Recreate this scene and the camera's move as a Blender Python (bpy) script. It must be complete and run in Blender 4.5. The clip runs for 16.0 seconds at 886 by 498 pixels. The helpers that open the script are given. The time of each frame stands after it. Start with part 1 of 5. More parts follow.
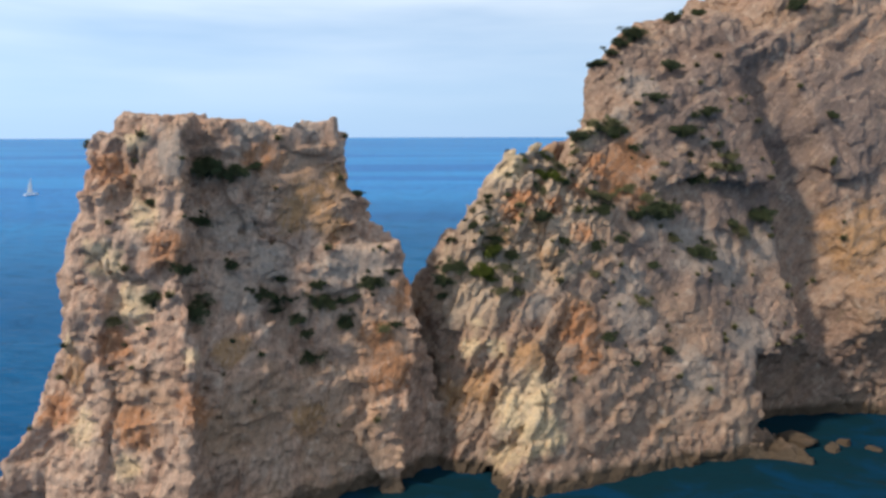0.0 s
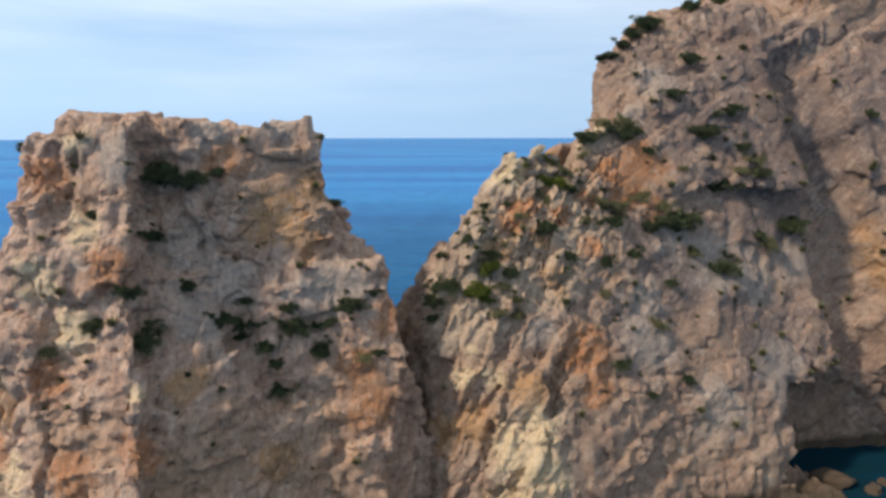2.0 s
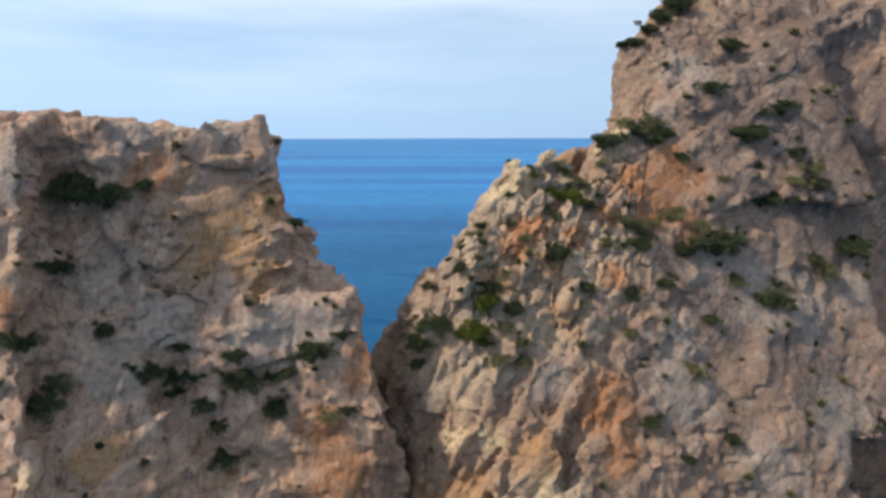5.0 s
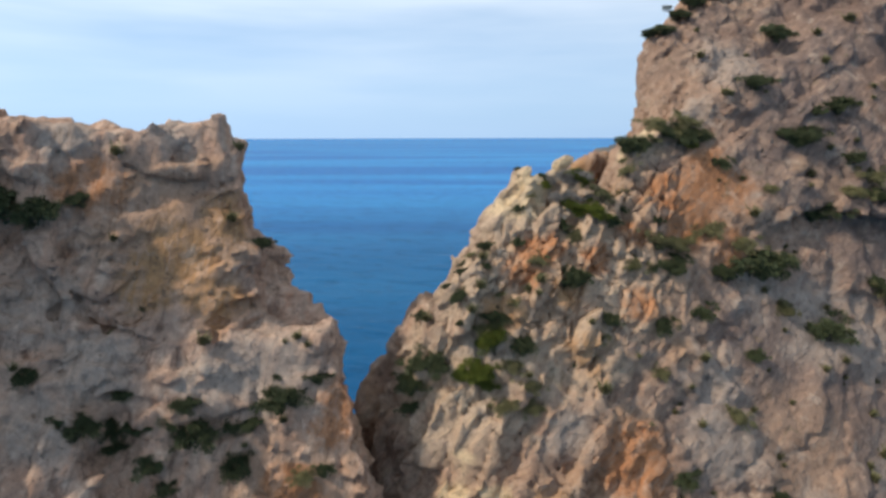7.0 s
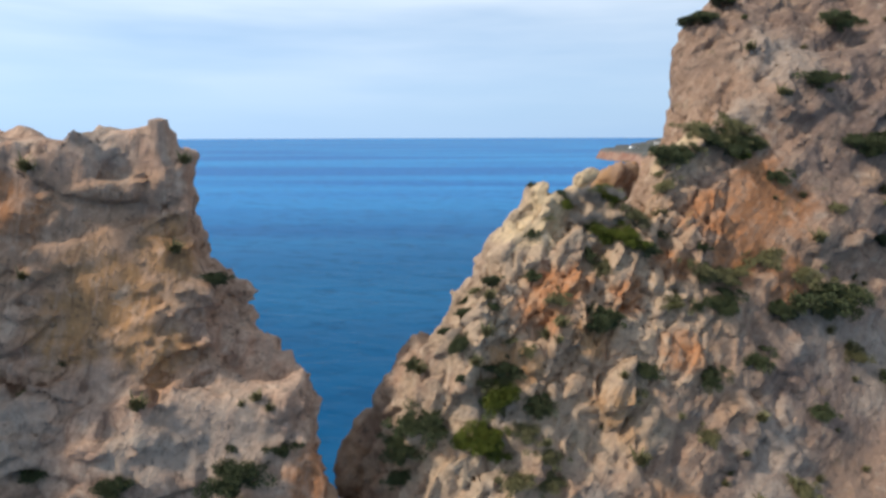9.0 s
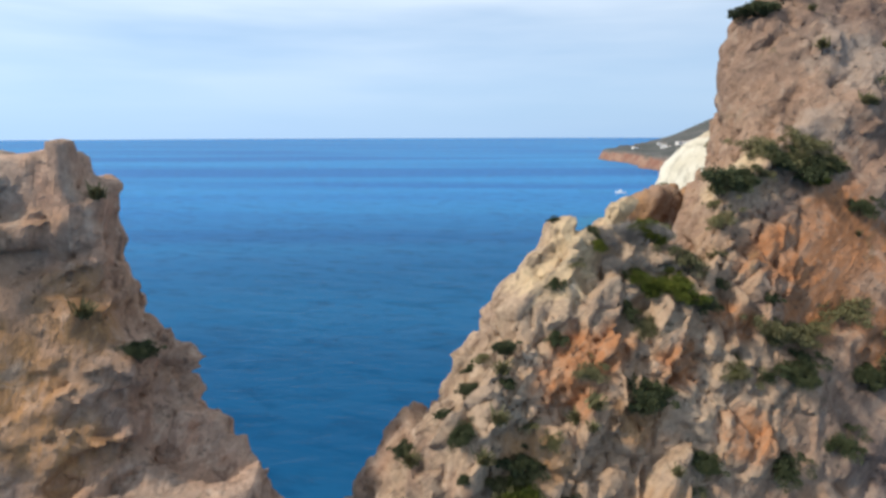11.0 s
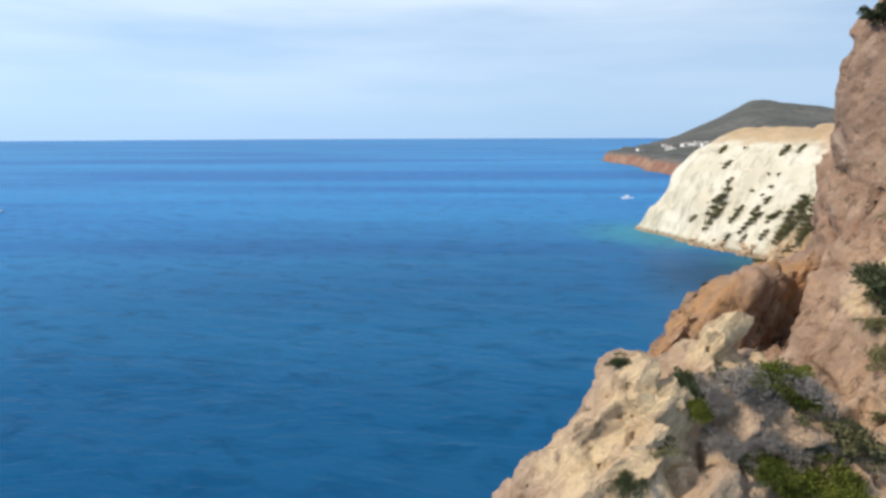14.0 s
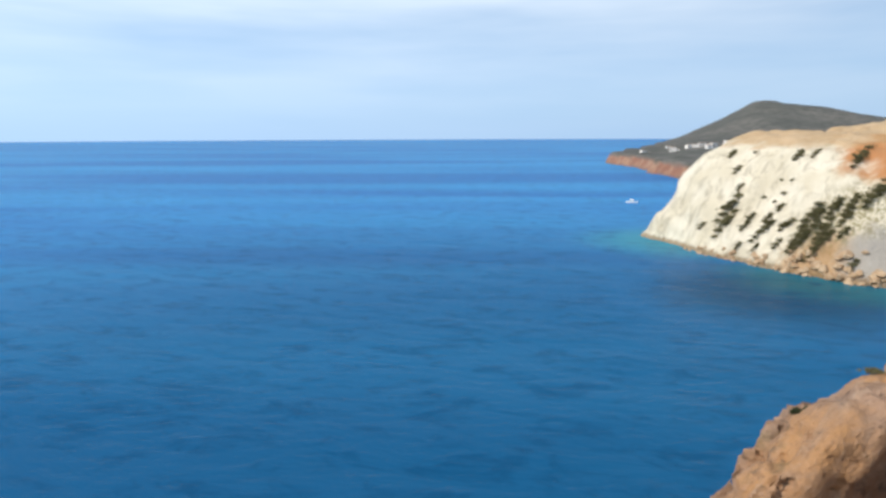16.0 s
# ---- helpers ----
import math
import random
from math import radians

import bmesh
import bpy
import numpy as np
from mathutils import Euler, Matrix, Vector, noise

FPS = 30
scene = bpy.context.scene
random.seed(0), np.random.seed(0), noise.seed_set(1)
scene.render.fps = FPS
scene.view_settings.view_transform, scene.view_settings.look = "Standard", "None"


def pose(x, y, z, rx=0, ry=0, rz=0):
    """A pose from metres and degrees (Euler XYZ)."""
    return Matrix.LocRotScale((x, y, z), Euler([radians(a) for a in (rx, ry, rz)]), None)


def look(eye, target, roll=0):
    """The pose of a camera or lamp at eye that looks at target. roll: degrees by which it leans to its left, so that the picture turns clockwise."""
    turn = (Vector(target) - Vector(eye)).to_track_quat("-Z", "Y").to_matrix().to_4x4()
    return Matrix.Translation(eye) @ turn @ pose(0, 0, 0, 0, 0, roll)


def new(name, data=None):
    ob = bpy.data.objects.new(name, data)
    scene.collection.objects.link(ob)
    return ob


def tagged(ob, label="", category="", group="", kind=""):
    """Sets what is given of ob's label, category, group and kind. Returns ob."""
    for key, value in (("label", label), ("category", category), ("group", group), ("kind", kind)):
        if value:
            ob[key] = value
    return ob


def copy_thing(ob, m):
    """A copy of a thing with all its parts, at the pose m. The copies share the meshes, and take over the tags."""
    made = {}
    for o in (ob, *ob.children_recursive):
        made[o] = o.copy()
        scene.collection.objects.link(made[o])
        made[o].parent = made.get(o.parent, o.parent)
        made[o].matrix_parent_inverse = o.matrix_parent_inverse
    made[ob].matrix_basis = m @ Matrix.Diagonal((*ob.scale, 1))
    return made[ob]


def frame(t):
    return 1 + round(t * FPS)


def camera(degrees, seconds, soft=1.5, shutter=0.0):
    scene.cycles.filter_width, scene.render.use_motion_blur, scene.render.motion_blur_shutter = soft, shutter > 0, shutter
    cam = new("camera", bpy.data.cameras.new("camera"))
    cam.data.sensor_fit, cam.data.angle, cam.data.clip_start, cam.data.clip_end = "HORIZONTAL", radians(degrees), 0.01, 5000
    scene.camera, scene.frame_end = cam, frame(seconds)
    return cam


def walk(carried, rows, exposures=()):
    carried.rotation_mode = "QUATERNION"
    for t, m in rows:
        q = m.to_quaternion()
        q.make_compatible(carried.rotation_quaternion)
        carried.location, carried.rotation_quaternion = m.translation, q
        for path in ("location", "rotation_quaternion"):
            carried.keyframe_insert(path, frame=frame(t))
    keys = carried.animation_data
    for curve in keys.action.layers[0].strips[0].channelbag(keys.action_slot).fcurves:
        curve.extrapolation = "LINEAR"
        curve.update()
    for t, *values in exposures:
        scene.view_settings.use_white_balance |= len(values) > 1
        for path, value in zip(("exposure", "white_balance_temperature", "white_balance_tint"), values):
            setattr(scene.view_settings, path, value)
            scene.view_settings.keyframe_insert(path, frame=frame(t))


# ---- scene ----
cam = camera(69.8, 16.0, soft=3.0)
# seconds, eye x y z, yaw, pitch, roll
PATH = [
    (0, 0.305, 0.287, 34.686, 0.179, -10.367, -0.085),
    (0.5, 0.691, 2.342, 34.666, 0.389, -10.347, -0.090),
    (1, 1.014, 4.327, 34.670, 0.487, -10.331, -0.094),
    (1.5, 1.292, 6.259, 34.688, 0.525, -10.317, -0.098),
    (2, 1.542, 8.155, 34.716, 0.539, -10.306, -0.103),
    (2.5, 1.772, 10.027, 34.747, 0.556, -10.297, -0.107),
    (3, 1.990, 11.885, 34.780, 0.593, -10.291, -0.111),
    (3.5, 2.200, 13.738, 34.813, 0.659, -10.287, -0.116),
    (4, 2.402, 15.592, 34.844, 0.756, -10.284, -0.120),
    (6.5, 3.231, 24.972, 35.038, 1.548, -10.293, -0.142),
    (7, 3.340, 26.873, 35.102, 1.713, -10.298, -0.146),
    (7.5, 3.424, 28.780, 35.182, 1.861, -10.303, -0.150),
    (8, 3.481, 30.691, 35.282, 1.989, -10.308, -0.155),
    (8.5, 3.511, 32.602, 35.403, 2.092, -10.313, -0.159),
    (11, 3.337, 42.126, 36.424, 2.271, -10.331, -0.181),
    (11.5, 3.271, 44.023, 36.714, 2.273, -10.332, -0.185),
    (12, 3.213, 45.923, 37.029, 2.279, -10.331, -0.189),
    (12.5, 3.171, 47.830, 37.364, 2.297, -10.329, -0.194),
    (13, 3.154, 49.751, 37.714, 2.332, -10.324, -0.198),
    (13.5, 3.173, 51.696, 38.070, 2.386, -10.318, -0.202),
    (14, 3.237, 53.676, 38.424, 2.459, -10.310, -0.207),
    (14.5, 3.356, 55.704, 38.762, 2.543, -10.299, -0.211),
    (15, 3.537, 57.799, 39.072, 2.625, -10.285, -0.215),
    (15.5, 3.787, 59.978, 39.335, 2.682, -10.268, -0.219),
    (16, 4.111, 62.265, 39.534, 2.681, -10.248, -0.224),
]
walk(cam, [(t, pose(x, y, z, 90 + pitch, 0, yaw) @ pose(0, 0, 0, 0, 0, roll)) for t, x, y, z, yaw, pitch, roll in PATH])

# ---- light ----
SUN_AZ, SUN_EL = 204.0, 40.0        # degrees from +x towards +y, and above the horizon
scene.view_settings.exposure = 0.0
world = bpy.data.worlds.new("sky")
scene.world = world
world.use_nodes = True
wn, wl = world.node_tree.nodes, world.node_tree.links
wn.clear()
sky = wn.new("ShaderNodeTexSky")
sky.sky_type = "NISHITA"
sky.sun_disc = False
sky.sun_elevation = radians(SUN_EL)
sky.sun_rotation = radians(90 - SUN_AZ)
sky.air_density, sky.dust_density, sky.ozone_density = 1.0, 0.2, 4.0
co = wn.new("ShaderNodeTexCoord")
up = wn.new("ShaderNodeSeparateXYZ")
wl.new(co.outputs["Generated"], up.inputs["Vector"])


def sky_range(value, lo, hi, a, b):
    t = wn.new("ShaderNodeMapRange")
    wl.new(value, t.inputs["Value"])
    for key, v in (("From Min", lo), ("From Max", hi), ("To Min", a), ("To Max", b)):
        t.inputs[key].default_value = v
    return t.outputs["Result"]


def sky_mix(fac, a, b):
    t = wn.new("ShaderNodeMix")
    t.data_type = "RGBA"
    for value, key in ((fac, "Factor"), (a, "A"), (b, "B")):
        if isinstance(value, bpy.types.NodeSocket):
            wl.new(value, t.inputs[key])
        else:
            t.inputs[key].default_value = value
    return t.outputs["Result"]


# clear marine haze low down, thin high cloud above it
haze = sky_mix(sky_range(up.outputs["Z"], 0.0, 0.55, 0.85, 0.1), sky.outputs["Color"], (4.4, 7.0, 10.6, 1))
flat = wn.new("ShaderNodeMapping")
flat.inputs["Scale"].default_value = (1.6, 1.6, 12.0)
wl.new(co.outputs["Generated"], flat.inputs["Vector"])
veil = wn.new("ShaderNodeTexNoise")
veil.inputs["Scale"].default_value, veil.inputs["Detail"].default_value, veil.inputs["Roughness"].default_value = 1.2, 4.0, 0.5
wl.new(flat.outputs["Vector"], veil.inputs["Vector"])
cover = wn.new("ShaderNodeMath")
cover.operation = "MULTIPLY"
wl.new(sky_range(veil.outputs["Fac"], 0.30, 0.66, 0.25, 1.0), cover.inputs[0])
wl.new(sky_range(up.outputs["Z"], 0.0, 0.20, 0.10, 0.9), cover.inputs[1])
back = wn.new("ShaderNodeBackground")
back.inputs["Strength"].default_value = 0.101
clouded = sky_mix(cover.outputs["Value"], haze, (8.3, 9.7, 11.4, 1))
glare = wn.new("ShaderNodeVectorMath")          # the hazy sky is brighter on the sun's side
glare.operation = "SCALE"
wl.new(clouded, glare.inputs[0])
wl.new(sky_range(up.outputs["X"], -0.7, 0.7, 1.10, 0.82), glare.inputs["Scale"])
wl.new(glare.outputs["Vector"], back.inputs["Color"])
wout = wn.new("ShaderNodeOutputWorld")
wl.new(back.outputs["Background"], wout.inputs["Surface"])
sun = new("sun", bpy.data.lights.new("sun", "SUN"))
sun.data.energy, sun.data.angle, sun.data.color = 3.5, radians(4.0), (1.0, 0.90, 0.76)
sa, se = radians(SUN_AZ), radians(SUN_EL)
sun.matrix_world = look((math.cos(sa) * math.cos(se) * 300, math.sin(sa) * math.cos(se) * 300, math.sin(se) * 300), (0, 0, 0))


# ---- materials ----
class Nodes:
    """A small wrapper that wires one node material."""

    def __init__(self, name, rough=0.9, spec=0.25):
        self.mat = bpy.data.materials.new(name)
        self.mat.use_nodes = True
        self.n, self.l = self.mat.node_tree.nodes, self.mat.node_tree.links
        self.bsdf = self.n["Principled BSDF"]
        self.bsdf.inputs["Roughness"].default_value = rough
        self.bsdf.inputs["Specular IOR Level"].default_value = spec
        self.geo = self.n.new("ShaderNodeNewGeometry")
        self.pos = self.geo.outputs["Position"]

    def put(self, value, socket):
        if isinstance(value, bpy.types.NodeSocket):
            self.l.new(value, socket)
        else:
            socket.default_value = value

    def scaled(self, sx, sy, sz, vec=None, rot=(0, 0, 0)):
        """Turned first, then scaled along its own axes."""
        vec = vec or self.pos
        for scale, turn in (((1, 1, 1), rot), ((sx, sy, sz), (0, 0, 0))):
            if any(turn) or scale != (1, 1, 1):
                m = self.n.new("ShaderNodeMapping")
                m.inputs["Scale"].default_value = scale
                m.inputs["Rotation"].default_value = [radians(a) for a in turn]
                self.l.new(vec, m.inputs["Vector"])
                vec = m.outputs["Vector"]
        return vec

    def noise(self, vec, scale, detail=4.0, rough=0.55, warp=0.0):
        t = self.n.new("ShaderNodeTexNoise")
        self.l.new(vec, t.inputs["Vector"])
        t.inputs["Scale"].default_value, t.inputs["Detail"].default_value = scale, detail
        t.inputs["Roughness"].default_value, t.inputs["Distortion"].default_value = rough, warp
        return t.outputs["Fac"]

    def cells(self, vec, scale, out="Distance", feature="F1"):
        t = self.n.new("ShaderNodeTexVoronoi")
        t.feature = feature
        self.l.new(vec, t.inputs["Vector"])
        t.inputs["Scale"].default_value = scale
        return t.outputs[out]

    def remap(self, value, lo, hi, a=0.0, b=1.0):
        t = self.n.new("ShaderNodeMapRange")
        t.interpolation_type = "SMOOTHSTEP"
        self.put(value, t.inputs["Value"])
        for key, v in (("From Min", lo), ("From Max", hi), ("To Min", a), ("To Max", b)):
            t.inputs[key].default_value = v
        return t.outputs["Result"]

    def math(self, op, a, b=0.0):
        t = self.n.new("ShaderNodeMath")
        t.operation = op
        self.put(a, t.inputs[0])
        self.put(b, t.inputs[1])
        return t.outputs["Value"]

    def mix(self, fac, a, b, blend="MIX"):
        t = self.n.new("ShaderNodeMix")
        t.data_type, t.blend_type = "RGBA", blend
        self.put(fac, t.inputs["Factor"])
        self.put(a if isinstance(a, bpy.types.NodeSocket) else (*a, 1), t.inputs["A"])
        self.put(b if isinstance(b, bpy.types.NodeSocket) else (*b, 1), t.inputs["B"])
        return t.outputs["Result"]

    def near(self, place, radius, soft, ragged=None, amount=1.0):
        """1 within radius of a place, fading over soft metres; ragged: a 0..1 value that frays its edge."""
        t = self.n.new("ShaderNodeVectorMath")
        t.operation = "DISTANCE"
        self.l.new(self.pos, t.inputs[0])
        t.inputs[1].default_value = place
        d = t.outputs["Value"]
        if ragged is not None:
            d = self.math("ADD", d, self.math("MULTIPLY", self.math("SUBTRACT", ragged, 0.5), amount))
        return self.remap(d, radius, radius + soft, 1.0, 0.0)

    def bump(self, height, strength, distance, below=None):
        t = self.n.new("ShaderNodeBump")
        t.inputs["Strength"].default_value, t.inputs["Distance"].default_value = strength, distance
        self.l.new(height, t.inputs["Height"])
        if below is not None:
            self.l.new(below, t.inputs["Normal"])
        return t.outputs["Normal"]

    def done(self, color, normal=None, rough=None):
        self.put(color if isinstance(color, bpy.types.NodeSocket) else (*color, 1), self.bsdf.inputs["Base Color"])
        if normal is not None:
            self.l.new(normal, self.bsdf.inputs["Normal"])
        if rough is not None:
            self.put(rough, self.bsdf.inputs["Roughness"])
        return self.mat


def limestone(name, tone, dip, spots, lichen=0.4):
    """Weathered coastal limestone: pinkish grey faces, pale crust, rust and ochre hollows, cream patches, dark runs and
    specks.
    spots: for stains and coloured-in shade alike, the colour and the places and radii of the patches."""
    k = Nodes(name, 0.92, 0.15)
    mid = k.noise(k.pos, 0.30, 5, 0.6, 0.5)
    patch = k.noise(k.pos, 0.70, 5, 0.62, 0.5)
    fine = k.noise(k.pos, 2.2, 5, 0.65)
    fray = k.noise(k.scaled(0.42, 0.42, 0.62), 1.0, 6, 0.68, 0.5)
    runs = k.noise(k.scaled(0.9, 0.9, 0.10), 1.0, 5, 0.62, 0.8)
    beds = k.noise(k.scaled(0.16, 0.16, 1.25, rot=(0, dip, 0)), 0.8, 5, 0.64, 0.6)
    seams = k.noise(k.scaled(0.34, 1.2, 1.7, rot=(0, dip, 0)), 1.0, 5, 0.68, 0.7)
    col = k.mix(k.remap(mid, 0.36, 0.64), [c * f for c, f in zip(tone, (0.74, 0.70, 0.69))], tone)
    col = k.mix(k.remap(beds, 0.47, 0.64, 0.0, 0.55), col, [c * f for c, f in zip(tone, (1.08, 0.90, 0.80))])
    col = k.mix(k.remap(k.noise(k.pos, 0.11, 4, 0.6, 0.7), 0.54, 0.68, 0.0, 0.55), col, (0.46, 0.275, 0.155))
    # pale crust and red-brown seams drawn out along the bedding
    col = k.mix(k.remap(seams, 0.54, 0.66, 0.0, 0.50), col, [min(1, c * f) for c, f in zip(tone, (1.32, 1.40, 1.40))])
    col = k.mix(k.remap(seams, 0.34, 0.45, 0.50, 0.0), col, (0.235, 0.145, 0.105))
    col = k.mix(k.remap(patch, 0.56, 0.70, 0.0, 0.40), col, [min(1, c * f) for c, f in zip(tone, (1.28, 1.36, 1.38))])
    col = k.mix(k.remap(k.noise(k.pos, 0.95, 6, 0.68), 0.54, 0.66, 0.0, 0.35), col, (0.32, 0.262, 0.22))
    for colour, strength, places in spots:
        stain_or_shade = None
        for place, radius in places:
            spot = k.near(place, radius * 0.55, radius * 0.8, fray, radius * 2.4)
            stain_or_shade = spot if stain_or_shade is None else k.math("MAXIMUM", stain_or_shade, spot)
        col = k.mix(k.math("MULTIPLY", stain_or_shade, k.remap(seams, 0.40, 0.66, strength, strength * 0.45)), col, colour)
    col = k.mix(k.remap(seams, 0.36, 0.46, 0.45, 0.0), col, (0.175, 0.108, 0.075))
    col = k.mix(k.remap(patch, 0.57, 0.70, 0.0, 0.35), col, (0.58, 0.465, 0.36))
    moss = k.noise(k.pos, 0.55, 6, 0.72, 0.9)
    col = k.mix(k.remap(moss, 0.60, 0.69, 0.0, lichen), col, (0.125, 0.115, 0.055))
    col = k.mix(k.remap(runs, 0.58, 0.72, 0.0, 0.4), col, (0.22, 0.155, 0.12))
    col = k.mix(k.remap(fine, 0.34, 0.54, 0.28, 0.0), col, (0.17, 0.115, 0.085))
    col = k.mix(k.remap(fine, 0.56, 0.72, 0.0, 0.35), col, [min(1, c * f) for c, f in zip(tone, (1.5, 1.55, 1.55))])
    grit = k.noise(k.pos, 5.5, 5, 0.72)
    col = k.mix(k.remap(grit, 0.34, 0.48, 0.22, 0.0), col, (0.16, 0.11, 0.08))
    col = k.mix(k.remap(grit, 0.56, 0.72, 0.0, 0.22), col, [min(1, c * 1.55) for c in tone])
    specks = k.noise(k.scaled(1, 1, 0.8), 2.1, 4, 0.6)
    col = k.mix(k.remap(specks, 0.60, 0.68, 0.0, 0.55), col, (0.09, 0.072, 0.058))
    # a wet, algae-dark band along the water
    sep = k.n.new("ShaderNodeSeparateXYZ")
    k.l.new(k.pos, sep.inputs["Vector"])
    tide = k.remap(k.math("ADD", sep.outputs["Z"], k.math("MULTIPLY", mid, -1.6)), 0.0, 0.9, 1.0, 0.0)
    col = k.mix(k.math("MULTIPLY", tide, 0.85), col, (0.055, 0.042, 0.026))
    grain = k.noise(k.scaled(0.6, 1.6, 2.2, rot=(0, dip, 0)), 1.0, 6, 0.68, 0.3)
    n = k.bump(k.math("ADD", grain, k.noise(k.pos, 1.1, 6, 0.66, 0.4)), 0.6, 0.4)
    n = k.bump(seams, 0.5, 0.30, n)
    n = k.bump(fine, 0.8, 0.18, n)
    n = k.bump(grit, 0.5, 0.04, n)
    return k.done(col, n)


def marl():
    """Pale eroded marl with vertical rills, a rust-coloured cap and stained foot."""
    k = Nodes("white marl", 0.95, 0.1)
    mid = k.noise(k.pos, 0.09, 5, 0.6, 0.4)
    rills = k.noise(k.scaled(0.35, 0.35, 0.05), 1.0, 5, 0.65, 0.6)
    fine = k.noise(k.pos, 0.9, 5, 0.65)
    col = k.mix(k.remap(mid, 0.35, 0.65), (0.62, 0.555, 0.42), (0.74, 0.68, 0.55))
    col = k.mix(k.remap(rills, 0.48, 0.68, 0.0, 0.6), col, (0.34, 0.29, 0.205))
    rust = k.math("MAXIMUM", k.near((128, 250, 38), 13, 8, mid, 26), k.near((148, 262, 40), 20, 9, mid, 26))
    scrub = k.math("MULTIPLY", k.near((112, 240, 12), 11, 9, fine, 22), k.remap(fine, 0.42, 0.6))
    col = k.mix(k.math("MULTIPLY", rust, 0.95), col, (0.46, 0.20, 0.075))
    col = k.mix(k.math("MULTIPLY", scrub, 0.8), col, (0.21, 0.18, 0.07))
    col = k.mix(k.math("MULTIPLY", k.near((98, 236, 1), 9, 8, fine, 16), 0.8), col, (0.42, 0.25, 0.12))
    col = k.mix(k.near((116, 224, 4), 13, 6, mid, 14), col, (0.38, 0.35, 0.31))
    sep = k.n.new("ShaderNodeSeparateXYZ")
    k.l.new(k.pos, sep.inputs["Vector"])
    foot = k.remap(k.math("ADD", sep.outputs["Z"], k.math("MULTIPLY", fine, -3.0)), -0.8, 0.6, 1.0, 0.0)
    rim = k.remap(k.math("ADD", sep.outputs["Z"], k.math("MULTIPLY", mid, 9.0)), 38.5, 41.0, 0.0, 0.75)
    col = k.mix(rim, col, (0.47, 0.30, 0.15))
    col = k.mix(k.math("MULTIPLY", foot, 0.8), col, (0.22, 0.15, 0.08))
    return k.done(col, k.bump(k.math("ADD", fine, rills), 0.7, 0.8))


def sea_water():
    """Deep water: blue body colour under a rippled, weakly mirroring surface."""
    k = Nodes("sea water", 0.6, 0.0)
    wide = k.noise(k.scaled(0.0013, 0.0085, 1), 1.0, 3, 0.5, 0.3)
    mid = k.noise(k.scaled(0.012, 0.035, 1), 1.0, 4, 0.6, 0.5)
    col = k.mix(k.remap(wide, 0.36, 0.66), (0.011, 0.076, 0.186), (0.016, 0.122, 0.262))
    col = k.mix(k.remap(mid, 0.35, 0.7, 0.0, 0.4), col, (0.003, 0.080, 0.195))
    # offshore blue, brightened with distance in place of the sky's far reflection
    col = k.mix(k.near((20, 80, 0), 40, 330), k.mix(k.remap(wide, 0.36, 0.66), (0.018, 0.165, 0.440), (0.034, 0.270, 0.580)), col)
    shallow = k.math("MAXIMUM", k.near((84, 300, 0), 14, 34, mid, 22), k.near((104, 236, 0), 14, 22, mid, 18))
    col = k.mix(k.math("MULTIPLY", shallow, 0.75), col, (0.045, 0.27, 0.33))
    # weed shallows; the cliffs' shade and dark reflection are painted in as well
    weed_and_shade = k.math("MAXIMUM", k.math("MAXIMUM", k.math("MAXIMUM", k.near((14, 60, 0), 24, 12, mid, 14), k.near((-12, 52, 0), 16, 10, mid, 12)), k.near((46, 68, 0), 18, 12, mid, 8)), k.math("MULTIPLY", k.near((84, 222, 0), 12, 34, mid, 20), 0.6))
    col = k.mix(k.math("MULTIPLY", weed_and_shade, 0.92), col, (0.005, 0.022, 0.024))
    swell = k.noise(k.scaled(0.035, 0.10, 1, rot=(0, 0, 12)), 1.0, 5, 0.6, 0.4)
    chop = k.noise(k.scaled(0.22, 0.55, 1, rot=(0, 0, -9)), 1.0, 5, 0.62, 0.5)
    ripple = k.noise(k.scaled(0.11, 0.20, 1, rot=(0, 0, 8)), 1.0, 5, 0.66, 0.9)
    col = k.mix(k.remap(ripple, 0.46, 0.68, 0.0, 0.46), col, (0.003, 0.048, 0.125))
    n = k.bump(chop, 0.8, 0.5, k.bump(swell, 0.6, 1.5))
    soft_n = k.bump(chop, 0.25, 0.3, k.bump(swell, 0.3, 1.5))
    gloss = k.n.new("ShaderNodeBsdfGlossy")
    gloss.inputs["Roughness"].default_value = 0.22
    k.l.new(n, gloss.inputs["Normal"])
    fres = k.n.new("ShaderNodeFresnel")
    fres.inputs["IOR"].default_value = 1.33
    k.l.new(n, fres.inputs["Normal"])
    both = k.n.new("ShaderNodeMixShader")
    k.l.new(k.remap(fres.outputs["Fac"], 0.0, 0.95, 0.0, 0.27), both.inputs["Fac"])
    k.done(col, soft_n)
    k.l.new(k.bsdf.outputs["BSDF"], both.inputs[1])
    k.l.new(gloss.outputs["BSDF"], both.inputs[2])
    k.l.new(both.outputs["Shader"], k.n["Material Output"].inputs["Surface"])
    return k.mat


def plain_ground(name, low, high, scale, rough=0.95, third=None):
    k = Nodes(name, rough, 0.12)
    a = k.noise(k.pos, scale, 6, 0.65, 0.4)
    b = k.noise(k.pos, scale * 6, 5, 0.65)
    col = k.mix(k.remap(a, 0.35, 0.65), low, high)
    if third:
        col = k.mix(k.remap(b, 0.52, 0.66), col, third)
    return k.done(col, k.bump(b, 0.6, 1.2 / scale * 0.05))


# ---- rock building ----
TABLE = np.random.RandomState(11).rand(48, 48, 48).astype(np.float32) * 2 - 1


